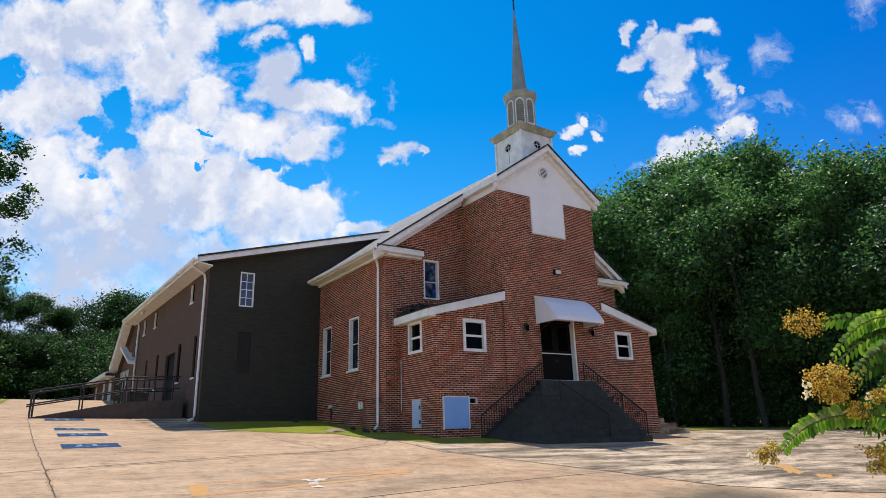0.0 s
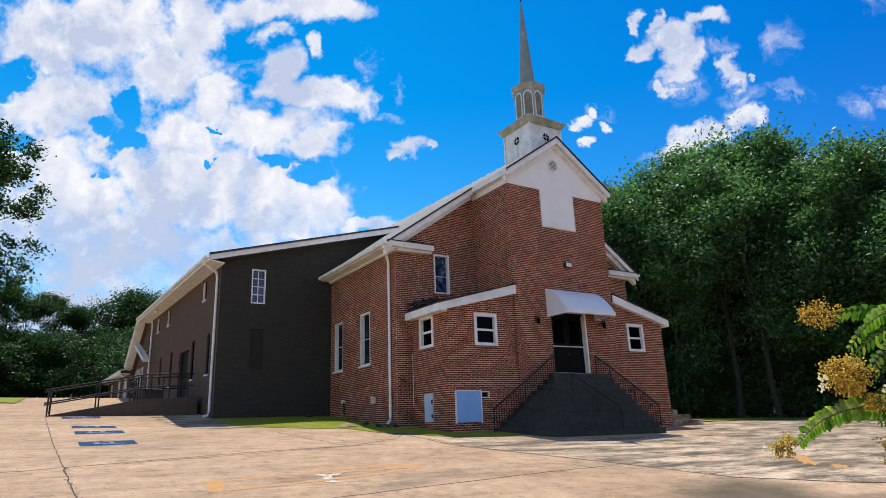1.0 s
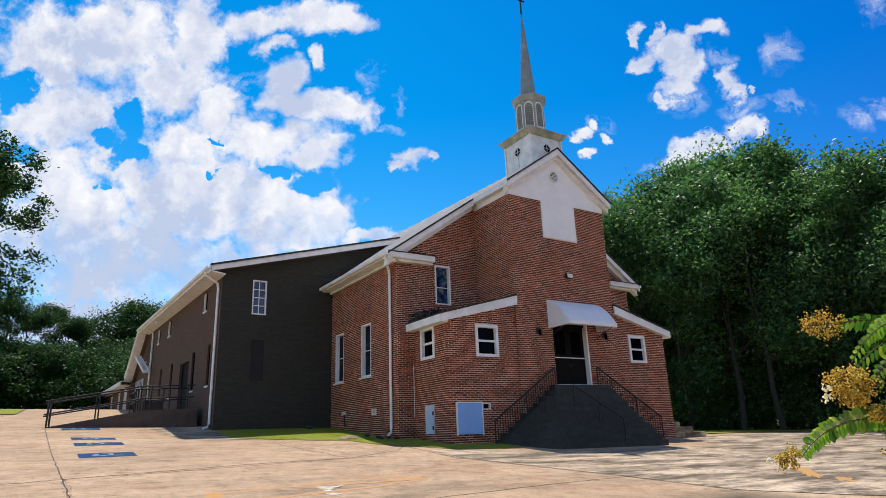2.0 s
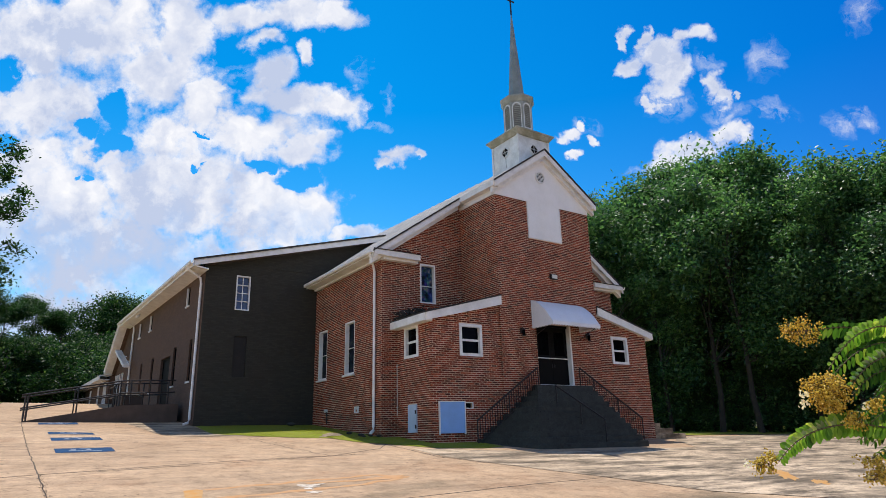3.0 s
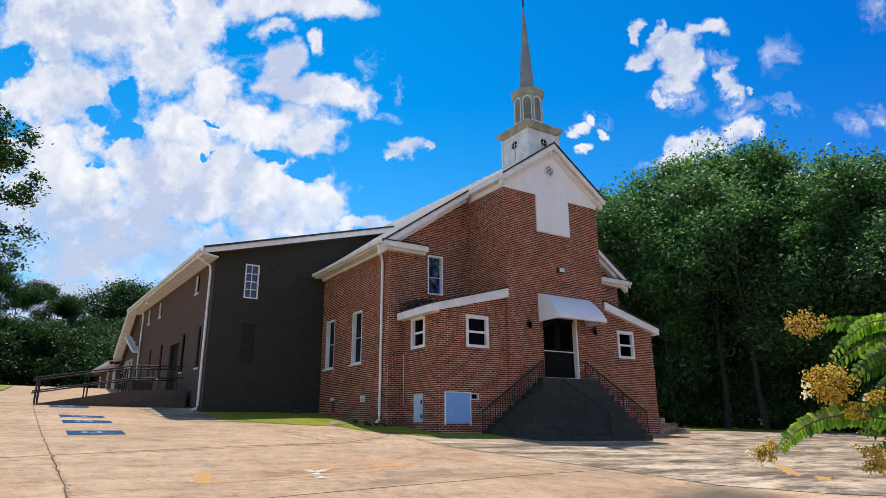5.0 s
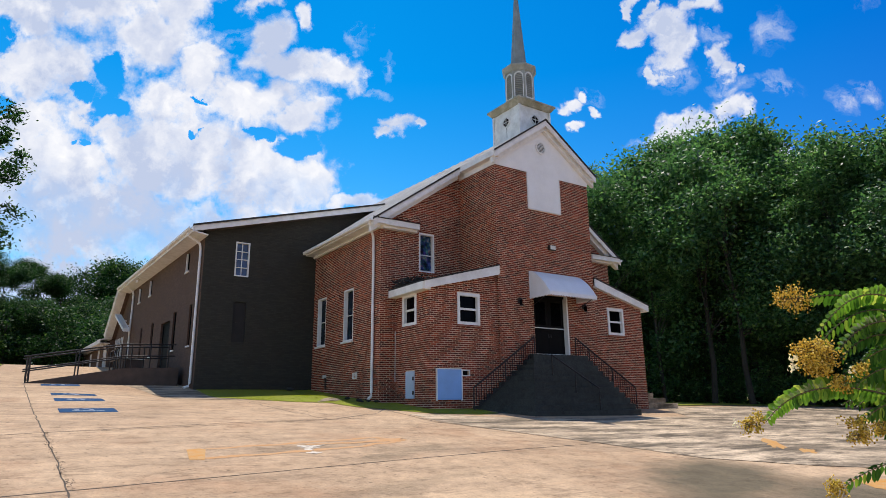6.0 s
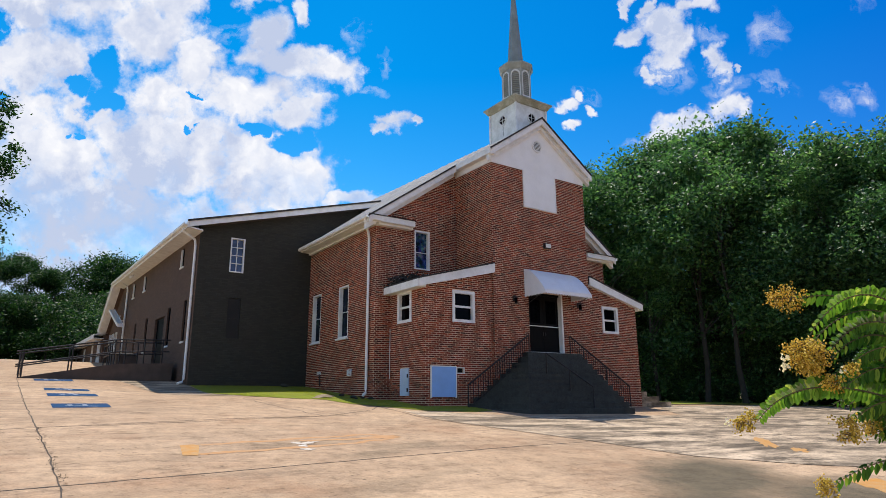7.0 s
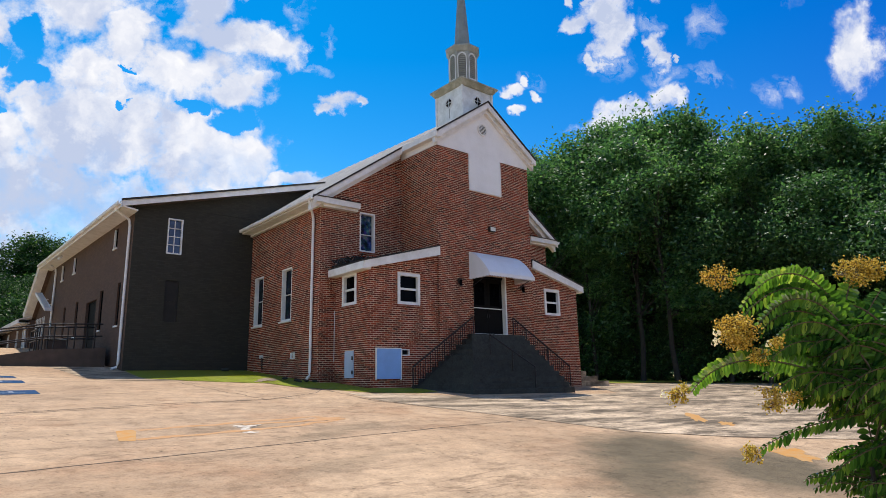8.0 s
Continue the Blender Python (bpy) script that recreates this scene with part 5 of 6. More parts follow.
# ---- wall lamps, floodlight, small fittings ----
def lantern_lamp(x):
    ob = group_at("wall_lamp", "small black carriage lamp on the brick", "lamp", "wall lamps", at=(x, -0.06, 3.5))
    part("bracket", boxes([(x - 0.05, x + 0.05, -0.02, -0.001, 3.44, 3.62)]), IRON, ob)
    part("arm", tube([(x, -0.02, 3.58), (x, -0.07, 3.64), (x, -0.13, 3.6)], 0.012, 6), IRON, ob)
    part("glass", prism([(x + 0.055 * math.cos(q * math.pi / 3), -0.13 + 0.055 * math.sin(q * math.pi / 3)) for q in range(6)], "z", 3.36, 3.54), GLASS_DARK, ob)
    bm = bmesh.new()
    add_tube(bm, [(x, -0.13, 3.54), (x, -0.13, 3.6)], 0.08, 6, 0.02)
    part("cap", bm, IRON, ob)
    part("base", prism([(x + 0.06 * math.cos(q * math.pi / 3), -0.13 + 0.06 * math.sin(q * math.pi / 3)) for q in range(6)], "z", 3.33, 3.36), IRON, ob)


lantern_lamp(0.89)
conduit = group_at("conduit", "thin pale conduit in the corner of porch and nave", "conduit", at=(-2.9, 2.17, 0.9))
part("pipe", tube([(-2.895, 2.17, 0.75), (-2.895, 2.17, 2.45)], 0.012, 6), TRIM, conduit)
for z in (1.0, 1.7, 2.35):
    part("clip", box(-2.925, -2.868, 2.155, 2.205, z, z + 0.025), LENS, conduit)
lantern_lamp(4.13)
flood = group_at("floodlight", "pale box floodlight on the tower brick", "lamp", at=(2.6, -0.05, 5.66))
part("housing", box(2.44, 2.76, -0.12, -0.001, 5.56, 5.76, 0.02), IRON, flood)
part("lens", box(2.47, 2.73, -0.135, -0.121, 5.585, 5.735, 0.006), LENS, flood)
sv = group_at("side_vent", "white louvred vent in the nave brick", "vent", at=(-3.49, 4.0, 1.0))
part("cover", boxes([(-3.54, -3.481, 3.86, 4.14, 0.9, 0.93), (-3.54, -3.481, 3.86, 4.14, 1.09, 1.12), (-3.54, -3.481, 3.86, 3.89, 0.93, 1.09), (-3.54, -3.481, 4.11, 4.14, 0.93, 1.09)]), TRIM, sv)
for z in (0.96, 1.0, 1.04):
    part("slat", box(-3.525, -3.481, 3.89, 4.11, z, z + 0.02), TRIM, sv)
bib = group_at("meter_fitting", "grey pipe fitting low on the nave brick", "fitting", at=(-3.5, 6.6, 1.05))
part("body", tube([(-3.481, 6.62, 1.07), (-3.6, 6.62, 1.07)], 0.07, 10), LENS, bib)
part("pipe", tube([(-3.55, 6.5, 0.6), (-3.55, 6.5, 1.0), (-3.55, 6.62, 1.05)], 0.025, 6), IRON, bib)
litter = bmesh.new()
random.seed(5)
for i in range(500):
    x, y = random.uniform(-3.1, -1.7), random.uniform(1.2, 2.15)
    c = Vector((x, y, 4.74 + 0.27 * (x - 0.0) + 0.03 + random.random() ** 2 * 0.22 * smooth(-1.7, -2.6, x)))
    q = Euler((random.uniform(-1, 1), random.uniform(-1, 1), random.uniform(0, 6.3))).to_matrix()
    litter.faces.new([litter.verts.new(c + q @ Vector(p)) for p in ((-0.05, -0.02, 0), (0.05, -0.03, 0.01), (0.06, 0.03, 0), (-0.04, 0.03, 0.01))])
tagged(part("leaf_litter", litter, SHINGLE), "dark leaf litter heaped on the porch roof", "litter", kind="stuff")

# ---- lot markings, joints, lawn ----
def strip(path, width, lift, bm, wobble=0.0):
    """A thin line of dirt lying in a joint, along a path on the ground."""
    pts = []
    for (x0, y0), (x1, y1) in zip(path, path[1:]):
        n = max(2, int(math.hypot(x1 - x0, y1 - y0) / 0.12))
        pts += [Vector((x0 + (x1 - x0) * i / n, y0 + (y1 - y0) * i / n)) for i in range(n)]
    pts.append(Vector(path[-1]))
    prev = None
    for i, p in enumerate(pts):
        d = (pts[min(i + 1, len(pts) - 1)] - pts[max(i - 1, 0)]).normalized()
        s = Vector((-d.y, d.x))
        q = p + s * wobble * noise.noise((p.x * 2.2, p.y * 2.2, 1.0))
        w = width * (0.55 + 0.9 * abs(noise.noise((p.x * 5, p.y * 5, 4.0))))
        now = [bm.verts.new((*e, ground_z(*e) + lift)) for e in (q - s * w, q + s * w)]
        if prev:
            bm.faces.new((prev[0], prev[1], now[1], now[0]))
        prev = now


random.seed(11)
JOINTS = [
    ([(-13.33, 9.4), (-13.2, 0.8), (-13.07, -3.9), (-13.0, -6.4), (-12.95, -12.0)], 0.010, 0.03),
    ([(-22.0, -5.2), (-13.7, -3.92), (-9.87, -2.75), (-7.1, -2.26), (-5.2, -0.95), (-4.5, 0.05)], 0.017, 0.03),
    ([(-12.2, -3.6), (-8.5, -2.65), (-6.2, -2.1)], 0.012, 0.02),
    ([(-22.0, -9.9), (-11.75, -8.35), (-8.67, -7.85), (-5.67, -7.41), (-3.5, -7.2)], 0.016, 0.02),
    ([(-4.5, 0.05), (-4.74, -3.13), (-4.1, -5.0), (-3.28, -7.4), (-2.83, -9.2), (-1.3, -10.5), (1.0, -11.7), (8.0, -15.0)], 0.016, 0.03),
    ([(-12.0, 1.5), (-9.5, 1.8)], 0.010, 0.03), ([(-7.81, 2.77), (-7.57, 0.0), (-7.25, -2.3)], 0.013, 0.12), ([(-7.5, 3.0), (-7.3, 0.4), (-6.6, -2.2)], 0.009, 0.08), ([(-11.5, 2.6), (-9.0, 3.1)], 0.012, 0.04)]
for path, w, wob in JOINTS:
    bm = bmesh.new()
    strip(path, w * 1.25, 0.0085 if path[0][0] == -4.5 else 0.003, bm, wob)
    tagged(part("joint", bm, JOINT, GROUND), "dark dirt-filled slab joint")
# dry tufts along the west joint
bm = bmesh.new()
for i in range(170):
    y = random.uniform(-8.5, -3.8)
    x = -13.07 + (y + 3.9) * -0.028 + 0.06 * noise.noise((-13 * 2.2, y * 2.2, 1.0)) + random.gauss(0, 0.025)
    h, a, l = random.uniform(0.005, 0.02), random.uniform(0, 6.3), random.uniform(0.02, 0.08)
    z = ground_z(x, y) + 0.01
    bm.faces.new([bm.verts.new(p) for p in ((x, y, z), (x + 0.012, y, z), (x + l * math.cos(a), y + l * math.sin(a), z + h))])
tagged(part("joint_weeds", bm, JOINT), "dry weeds growing in the slab joint", "weeds", kind="stuff")

sheet("older_slab", OLDCONC, [(-4.4, -1.2), (-4.6, -3.1), (-4.05, -5.0), (-3.25, -7.4), (-2.8, -9.2), (-1.3, -10.5), (1.0, -11.7), (8.0, -15.0), (20.0, -16.0), (26.0, 2.0), (12.0, 2.0), (8.0, -0.5), (6.0, -2.8), (-0.6, -2.8)], 0.007, GROUND, "darker streaked older concrete by the steps")
sheet("apron_slab", OLDCONC, [(-10.3, 9.5), (-8.2, 9.5), (-7.9, 5.6), (-7.4, 3.4), (-9.2, 3.9)], 0.007, GROUND, "grey concrete apron beside the wing")

# blue accessible-bay markings, worn
for i, (x, y) in enumerate(((-12.12, 0.1), (-12.1, 3.0), (-12.1, 5.1), (-12.27, 8.95))):
    g = group_at("bay_marking", "worn blue painted accessible bay marking with a white symbol", "road marking", "bay markings", at=(x, y, ground_z(x, y)))
    sheet("blue_field", BLUE, [(x - 0.58, y - 0.55), (x + 0.58, y - 0.45), (x + 0.58, y + 0.45), (x - 0.58, y + 0.38)], 0.005, g, "", 0.5)
    for dx, dy, w, h in ((-0.12, -0.18, 0.20, 0.06), (0.08, 0.0, 0.05, 0.22), (0.18, -0.22, 0.14, 0.05), (-0.22, 0.05, 0.05, 0.16), (-0.02, 0.28, 0.07, 0.06)):
        sheet("symbol_stroke", BLUEWHITE, [(x + dx - w, y + dy - h), (x + dx + w, y + dy - h), (x + dx + w, y + dy + h), (x + dx - w, y + dy + h)], 0.009, g, "", 0.5)

def blob(name, material, x, y, rx, ry, turn, lift, parent, ragged=0.5):
    """A worn patch of paint with a ragged outline."""
    pts = []
    for i in range(26):
        a = 2 * math.pi * i / 26
        r = 1 + ragged * noise.noise((x * 3 + 2 * math.cos(a), y * 3 + 2 * math.sin(a), 2.0)) + 0.4 * ragged * noise.noise((x + 7 * math.cos(a), y + 7 * math.sin(a), 9.0))
        u, v = rx * r * math.cos(a), ry * r * math.sin(a)
        c, s = math.cos(radians(turn)), math.sin(radians(turn))
        pts.append((x + u * c - v * s, y + u * s + v * c))
    return sheet(name, material, pts, lift, parent, "", 0.5)


# a long worn arrow in yellow, and yellow strokes on the older slab
g = group_at("direction_arrow", "long worn yellow and orange painted arrow on the lot", "road marking", at=(-9.2, -6.0, -0.6))
sheet("tail", YELLOW, [(-11.42, -6.98), (-11.22, -7.03), (-11.0, -6.14), (-11.06, -6.02), (-11.27, -6.08)], 0.004, g, "", 0.5)
for lift, path in ((0.0022, [(-10.97, -6.07), (-10.08, -5.92), (-8.99, -5.7), (-7.71, -5.43), (-7.2, -5.85)]), (0.0028, [(-11.18, -6.94), (-9.77, -6.67), (-8.43, -6.38), (-7.3, -5.91)]), (0.0034, [(-9.3, -6.0), (-8.3, -5.95), (-7.3, -5.88)])):
    bm = bmesh.new()
    strip(path, 0.10, lift, bm, 0.1)
    part("shaft", bm, FAINT, g)
blob("head", FAINT, -7.55, -5.8, 0.42, 0.16, 12, 0.004, g, 0.9)
random.seed(3)
for i, (x, y) in enumerate(((-9.43, -6.14), (-9.36, -6.32), (-9.45, -6.52), (-9.5, -6.85), (-9.2, -6.2))):
    blob("white_blot", WHITEMARK, x, y, random.uniform(0.08, 0.18), random.uniform(0.05, 0.1), random.uniform(-30, 60), 0.0046 + 0.0008 * i, g, 0.9)
g = group_at("yellow_strokes", "worn yellow painted strokes on old concrete", "road marking", at=(1.2, -8.7, -1.0))
for x, y, rx, ry, lift in ((1.3, -8.3, 0.95, 0.15, 0.011), (0.85, -9.3, 0.45, 0.16, 0.011), (-2.3, -11.95, 0.75, 0.26, 0.004)):
    blob("stroke", YELLOW, x, y, rx, ry, 36, lift, g, 0.9)

LAWN = [(-8.02, 8.0), (-7.95, 5.6), (-7.35, 3.35), (-6.4, 2.5), (-5.4, 1.7), (-5.0, 0.7), (-4.45, 0.05), (-3.6, -1.2), (-2.2, -1.6), (-1.2, -1.3), (-1.0, 0.1), (-2.84, 0.1), (-2.84, 2.2), (-3.47, 2.2), (-3.47, 8.0)]
tagged(sheet("lawn", TURF, LAWN, 0.012, None, "", 0.5), "strip of lawn along the church walls", "lawn", kind="structure")


def inside(x, y, poly):
    hit = False
    for (x0, y0), (x1, y1) in zip(poly, poly[1:] + poly[:1]):
        if (y0 > y) != (y1 > y) and x < (x1 - x0) * (y - y0) / (y1 - y0) + x0:
            hit = not hit
    return hit


random.seed(7)
verts, faces = [], []
while len(faces) < 16000:
    x, y = random.uniform(-8.1, -0.9), random.uniform(-1.7, 8.1)
    if not inside(x, y, LAWN) or noise.noise((x * 1.1, y * 1.1, 7)) < -0.35:
        continue
    h, a, lean = random.uniform(0.006, 0.022), random.uniform(0, 6.3), random.uniform(0.04, 0.12)
    z, i = ground_z(x, y) + 0.008, len(verts)
    dx, dy = 0.008 * math.cos(a), 0.008 * math.sin(a)
    verts += [(x - dx, y - dy, z), (x + dx, y + dy, z), (x - dy * lean * 90, y + dx * lean * 90, z + h)]
    faces.append((i, i + 1, i + 2))
me = bpy.data.meshes.new("grass")
me.from_pydata(verts, [], faces)
me.materials.append(GRASS)
tagged(new("grass", me), "short bright green grass by the walls", "grass", kind="stuff")
tagged(sheet("field", TURF, [(-60, 24), (-17, 21), (-14.5, 19), (-11, 100), (-60, 100)], 0.04, None, "", 2.0), "dry grass verge beyond the lot", "grass", kind="structure")
tagged(sheet("field", TURF, [(12.2, 3.4), (19.5, 4.4), (32, 1.0), (160, -40), (160, 160), (9, 160), (9, 5.0)], 0.04, None, "", 6.0), "grass under the trees beyond the lot", "grass", kind="structure")
# lumps: the first stands in for a small dark box, others for rubble
for i, (x, y, r) in enumerate(((-4.6, 7.5, 0.12), (-4.5, 2.5, 0.07), (-4.2, 2.2, 0.08), (-3.95, 2.05, 0.06), (-4.35, 1.7, 0.05), (-3.7, 1.95, 0.07))):
    bm = bmesh.new()
    bmesh.ops.create_icosphere(bm, subdivisions=2, radius=r)
    for v in bm.verts:
        v.co *= 1 + 0.35 * noise.noise(v.co * 6 + Vector((i * 3, 0, 0)))
        v.co = Vector((v.co.x * 1.4 + x, v.co.y + y, v.co.z * 0.6 + ground_z(x, y) + 0.08))
    tagged(part("stone", bm, STEPC), "dark lump of rubble by the wall", "stone", "stones by the wall")


tagged(blob("bare_patch", OLDCONC, -5.15, 2.35, 0.45, 0.22, 30, 0.024, None, 0.8), "bare trodden patch in the lawn", "dirt", kind="structure")


# ---- trees ----
def leaf_cloud(rng, centres, per, spread, size):
    """Small folded leaf sprays scattered round the ends of the limbs."""
    n = len(centres) * per
    c = np.repeat(np.array(centres), per, axis=0) + rng.normal(0, 1, (n, 3)) * np.repeat(spread, per)[:, None] * np.array([1, 1, 0.75])
    k = rng.normal(0, 0.75, (n, 3)) + np.array([0, 0, 0.9])
    k /= np.linalg.norm(k, axis=1)[:, None]
    a = np.cross(k, rng.normal(0, 1, (n, 3)))
    a /= np.linalg.norm(a, axis=1)[:, None]
    b = np.cross(k, a)
    s = (size * rng.uniform(0.6, 1.3, n))[:, None]
    v = np.stack([c - a * s, c + b * s * 0.5 + k * s * 0.15, c + a * s, c - b * s * 0.5 + k * s * 0.15], 1).reshape(-1, 3)
    return v, np.arange(n * 4).reshape(-1, 4)


def crown_mesh(v, f, material):
    me = bpy.data.meshes.new("crown")
    me.vertices.add(len(v))
    me.vertices.foreach_set("co", v.ravel())
    me.loops.add(f.size)
    me.loops.foreach_set("vertex_index", f.ravel())
    me.polygons.add(len(f))
    me.polygons.foreach_set("loop_start", np.arange(len(f)) * 4)
    me.update(calc_edges=True)
    me.validate()
    me.materials.append(material)
    return me


TOPS = {}  # how high each kind's crown reaches


def tree(seed, height, width, bare, sprays, per, material, size, label, spread=0.46):
    """A tapered trunk with limbs and a crown of leaf sprays, uneven in outline, standing at the origin."""
    rng = np.random.default_rng(seed)
    rnd = random.Random(seed)
    ob = group_at("tree", label, "tree", "trees round the lot")
    bm = bmesh.new()
    lean = Vector((rnd.uniform(-0.06, 0.06), rnd.uniform(-0.06, 0.06), 1))
    trunk = [lean * (height * 0.85 * i / 6) + Vector((rnd.uniform(-0.12, 0.12), rnd.uniform(-0.12, 0.12), 0)) * (i > 0) for i in range(7)]
    add_tube(bm, trunk, 0.009 * height + 0.04, 8, 0.03)
    lobes = []
    for i in range(9):
        f = rnd.uniform(0.0, 1.0)
        z = height * (bare + (1 - bare) * (0.12 + 0.78 * f))
        r = width * (0.35 + 0.65 * math.sin(math.pi * (0.2 + 0.65 * f))) * rnd.uniform(0.35, 0.75)
        a = rnd.uniform(0, 2 * math.pi)
        lobes.append((Vector((r * math.cos(a), r * math.sin(a), z)), width * rnd.uniform(0.28, 0.46)))
    lobes.append((Vector((0, 0, height * 0.86)), width * 0.35))
    cs = []
    for i in range(sprays):
        c, r = lobes[i % len(lobes)]
        d = Vector(rng.normal(0, 1, 3)).normalized()
        d.z = d.z * 0.8 + 0.15
        p = c + d * r * rnd.uniform(0.55, 1.12)
        if p.z > height * bare * 0.7:
            cs.append(p)
    for i in range(0, len(cs), 9):
        p = cs[i]
        f = max(0.3, min(0.92, p.z / height - 0.12))
        root = lean * (height * 0.85 * f)
        mid = root.lerp(p, 0.5) + Vector((0, 0, 0.25))
        add_tube(bm, [root, mid, p], 0.02 + 0.003 * height * (1 - f), 5, 0.008)
    part("trunk", bm, BARK, ob)
    v, f = leaf_cloud(rng, [tuple(c) for c in cs], per, np.full(len(cs), spread * width / 4.0) * rng.uniform(0.6, 1.2, len(cs)), size)
    crown = new("crown", crown_mesh(v, f, material))
    crown.parent = ob
    TOPS[ob.name] = float(np.quantile(v[:, 2], 0.998))
    return ob


KINDS = [tree(21, 17.0, 4.6, 0.10, 220, 82, FOREST, 0.132, "tall broadleaf tree with a dense dark green crown"),
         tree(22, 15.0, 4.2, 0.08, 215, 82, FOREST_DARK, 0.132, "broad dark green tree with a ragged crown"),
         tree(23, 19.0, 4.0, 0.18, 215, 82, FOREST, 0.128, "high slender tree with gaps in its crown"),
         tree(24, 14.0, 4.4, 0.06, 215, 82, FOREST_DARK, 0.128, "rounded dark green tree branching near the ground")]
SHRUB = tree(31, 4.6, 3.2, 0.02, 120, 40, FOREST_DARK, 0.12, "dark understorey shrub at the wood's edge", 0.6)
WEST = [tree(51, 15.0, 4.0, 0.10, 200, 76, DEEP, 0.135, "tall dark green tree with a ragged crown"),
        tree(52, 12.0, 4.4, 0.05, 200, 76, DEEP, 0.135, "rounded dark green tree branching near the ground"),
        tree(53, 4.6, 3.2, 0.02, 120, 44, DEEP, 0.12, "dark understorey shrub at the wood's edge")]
random.seed(9)


def plant(kind, x, y, scale, turn):
    return copy_thing(kind, pose(x, y, ground_z(x, y) - 0.1, 0, 0, turn) @ Matrix.Scale(scale, 4))


EYE = (-13.5, -16.5)


def stand(bearing, away, kind, scale):
    """Plant by bearing from the lot's middle (degrees east of the church's axis) and distance."""
    a = radians(bearing)
    plant(kind, EYE[0] + away * math.sin(a), EYE[1] + away * math.cos(a), scale, random.uniform(0, 360))


def skyline(bearing):
    """How steeply the wood's edge rises over the eye at each bearing."""
    spots = ((46, 0.37), (48, 0.378), (51, 0.362), (53.6, 0.374), (56, 0.41), (58, 0.418), (60.2, 0.412), (62.2, 0.392), (63.8, 0.355), (65, 0.338), (66.6, 0.358), (68.6, 0.364), (71.6, 0.347), (73.8, 0.362), (77.3, 0.34), (110, 0.34))
    for (a, p), (b, q) in zip(spots, spots[1:]):
        if a <= bearing < b:
            return p + (q - p) * (bearing - a) / (b - a)
    return 0.35


def stand_to(bearing, away, kind, reach):
    """Plant so that the crown's top comes to a share of the skyline."""
    x, y = EYE[0] + away * math.sin(radians(bearing)), EYE[1] + away * math.cos(radians(bearing))
    top = 0.12 + skyline(bearing) * reach * away
    stand(bearing, away, kind, (top - ground_z(x, y) + 0.1) / TOPS[kind.name])


# the wood east of the church: three ragged rows
for row, (away, step, count, lo, hi) in enumerate(((46, 3.6, 17, 0.74, 0.97), (52, 3.5, 17, 0.9, 1.0), (59, 6.2, 9, 0.93, 1.0))):
    for i in range(count):
        b = 46 + row * 1.1 + i * step + random.uniform(-0.8, 0.8)
        if row and 54.6 < b < 57.2:
            continue
        stand_to(b, away * (1.0 - 0.10 * smooth(60, 95, b)) + random.uniform(-1.5, 1.5), KINDS[(i * 3 + row * 2) % 4], random.uniform(lo, hi))
# the highest crowns, which give the wood its outline
for b, d, k in ((47.6, 50, 2), (53.4, 51, 0), (56.6, 49, 2), (58.6, 51, 0), (60.4, 49, 2), (62.0, 52, 1), (67.0, 48, 0), (69.2, 48, 3), (73.8, 47, 2), (76.0, 47, 0)):
    stand_to(b, d, KINDS[k], 1.0)
for i in range(26):
    stand(47 + i * 2.3 + random.uniform(-1, 1), 48.0 - 3.0 * smooth(60, 95, 47 + i * 2.3) + random.uniform(-1, 1), SHRUB, random.uniform(0.7, 1.1))
for i in range(14):
    stand(46 + i * 2.9 + random.uniform(-1, 1), 53 + random.uniform(-1, 1) + 5 * (i % 2), SHRUB, random.uniform(1.0, 1.4))
for i in range(24):
    stand(45 + i * 2.0 + random.uniform(-0.6, 0.6), 63 + random.uniform(-2, 2), SHRUB, random.uniform(1.5, 2.0))
# west of the wing: bearing, distance, kind and how steeply its top rises over the eye
for b, d, k, e in ((5.8, 78, 1, 0.205), (7.5, 80, 1, 0.2), (4.5, 75, 1, 0.186), (3.7, 72, 1, 0.150), (0.2, 66, 0, 0.196), (1.1, 64, 0, 0.176), (2.0, 66, 0, 0.172), (-1.5, 62, 0, 0.186), (-2.9, 58, 0, 0.198), (-4.6, 60, 0, 0.19),
                   (9.6, 84, 1, 0.2), (-6.5, 58, 1, 0.19), (2.8, 58, 1, 0.115), (0.8, 57, 1, 0.14), (-1.0, 56, 1, 0.14), (4.2, 62, 1, 0.14), (6.4, 66, 1, 0.15)):
    x, y = EYE[0] + d * math.sin(radians(b)), EYE[1] + d * math.cos(radians(b))
    stand(b, d, WEST[k], (0.12 + e * d - ground_z(x, y) + 0.1) / TOPS[WEST[k].name])
for i in range(9):
    stand(-8 + i * 1.7, 55 + random.uniform(-2, 2), WEST[2], random.uniform(0.7, 1.0))
for i in range(10):
    stand(-7.5 + i * 1.7, 73 + random.uniform(-2, 2), WEST[2], random.uniform(1.4, 1.65))
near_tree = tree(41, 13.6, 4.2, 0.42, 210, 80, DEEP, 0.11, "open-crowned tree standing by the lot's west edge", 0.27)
near_tree.matrix_basis = pose(-17.5, 19.6, ground_z(-17.5, 19.6) - 0.1, 0, 0, 40)
for k, (b, d) in zip(WEST, ((10.8, 92), (13.5, 96), (6.5, 72))):
    k.matrix_basis = pose(EYE[0] + d * math.sin(radians(b)), EYE[1] + d * math.cos(radians(b)), ground_z(-5, 70) - 0.1, 0, 0, 70)
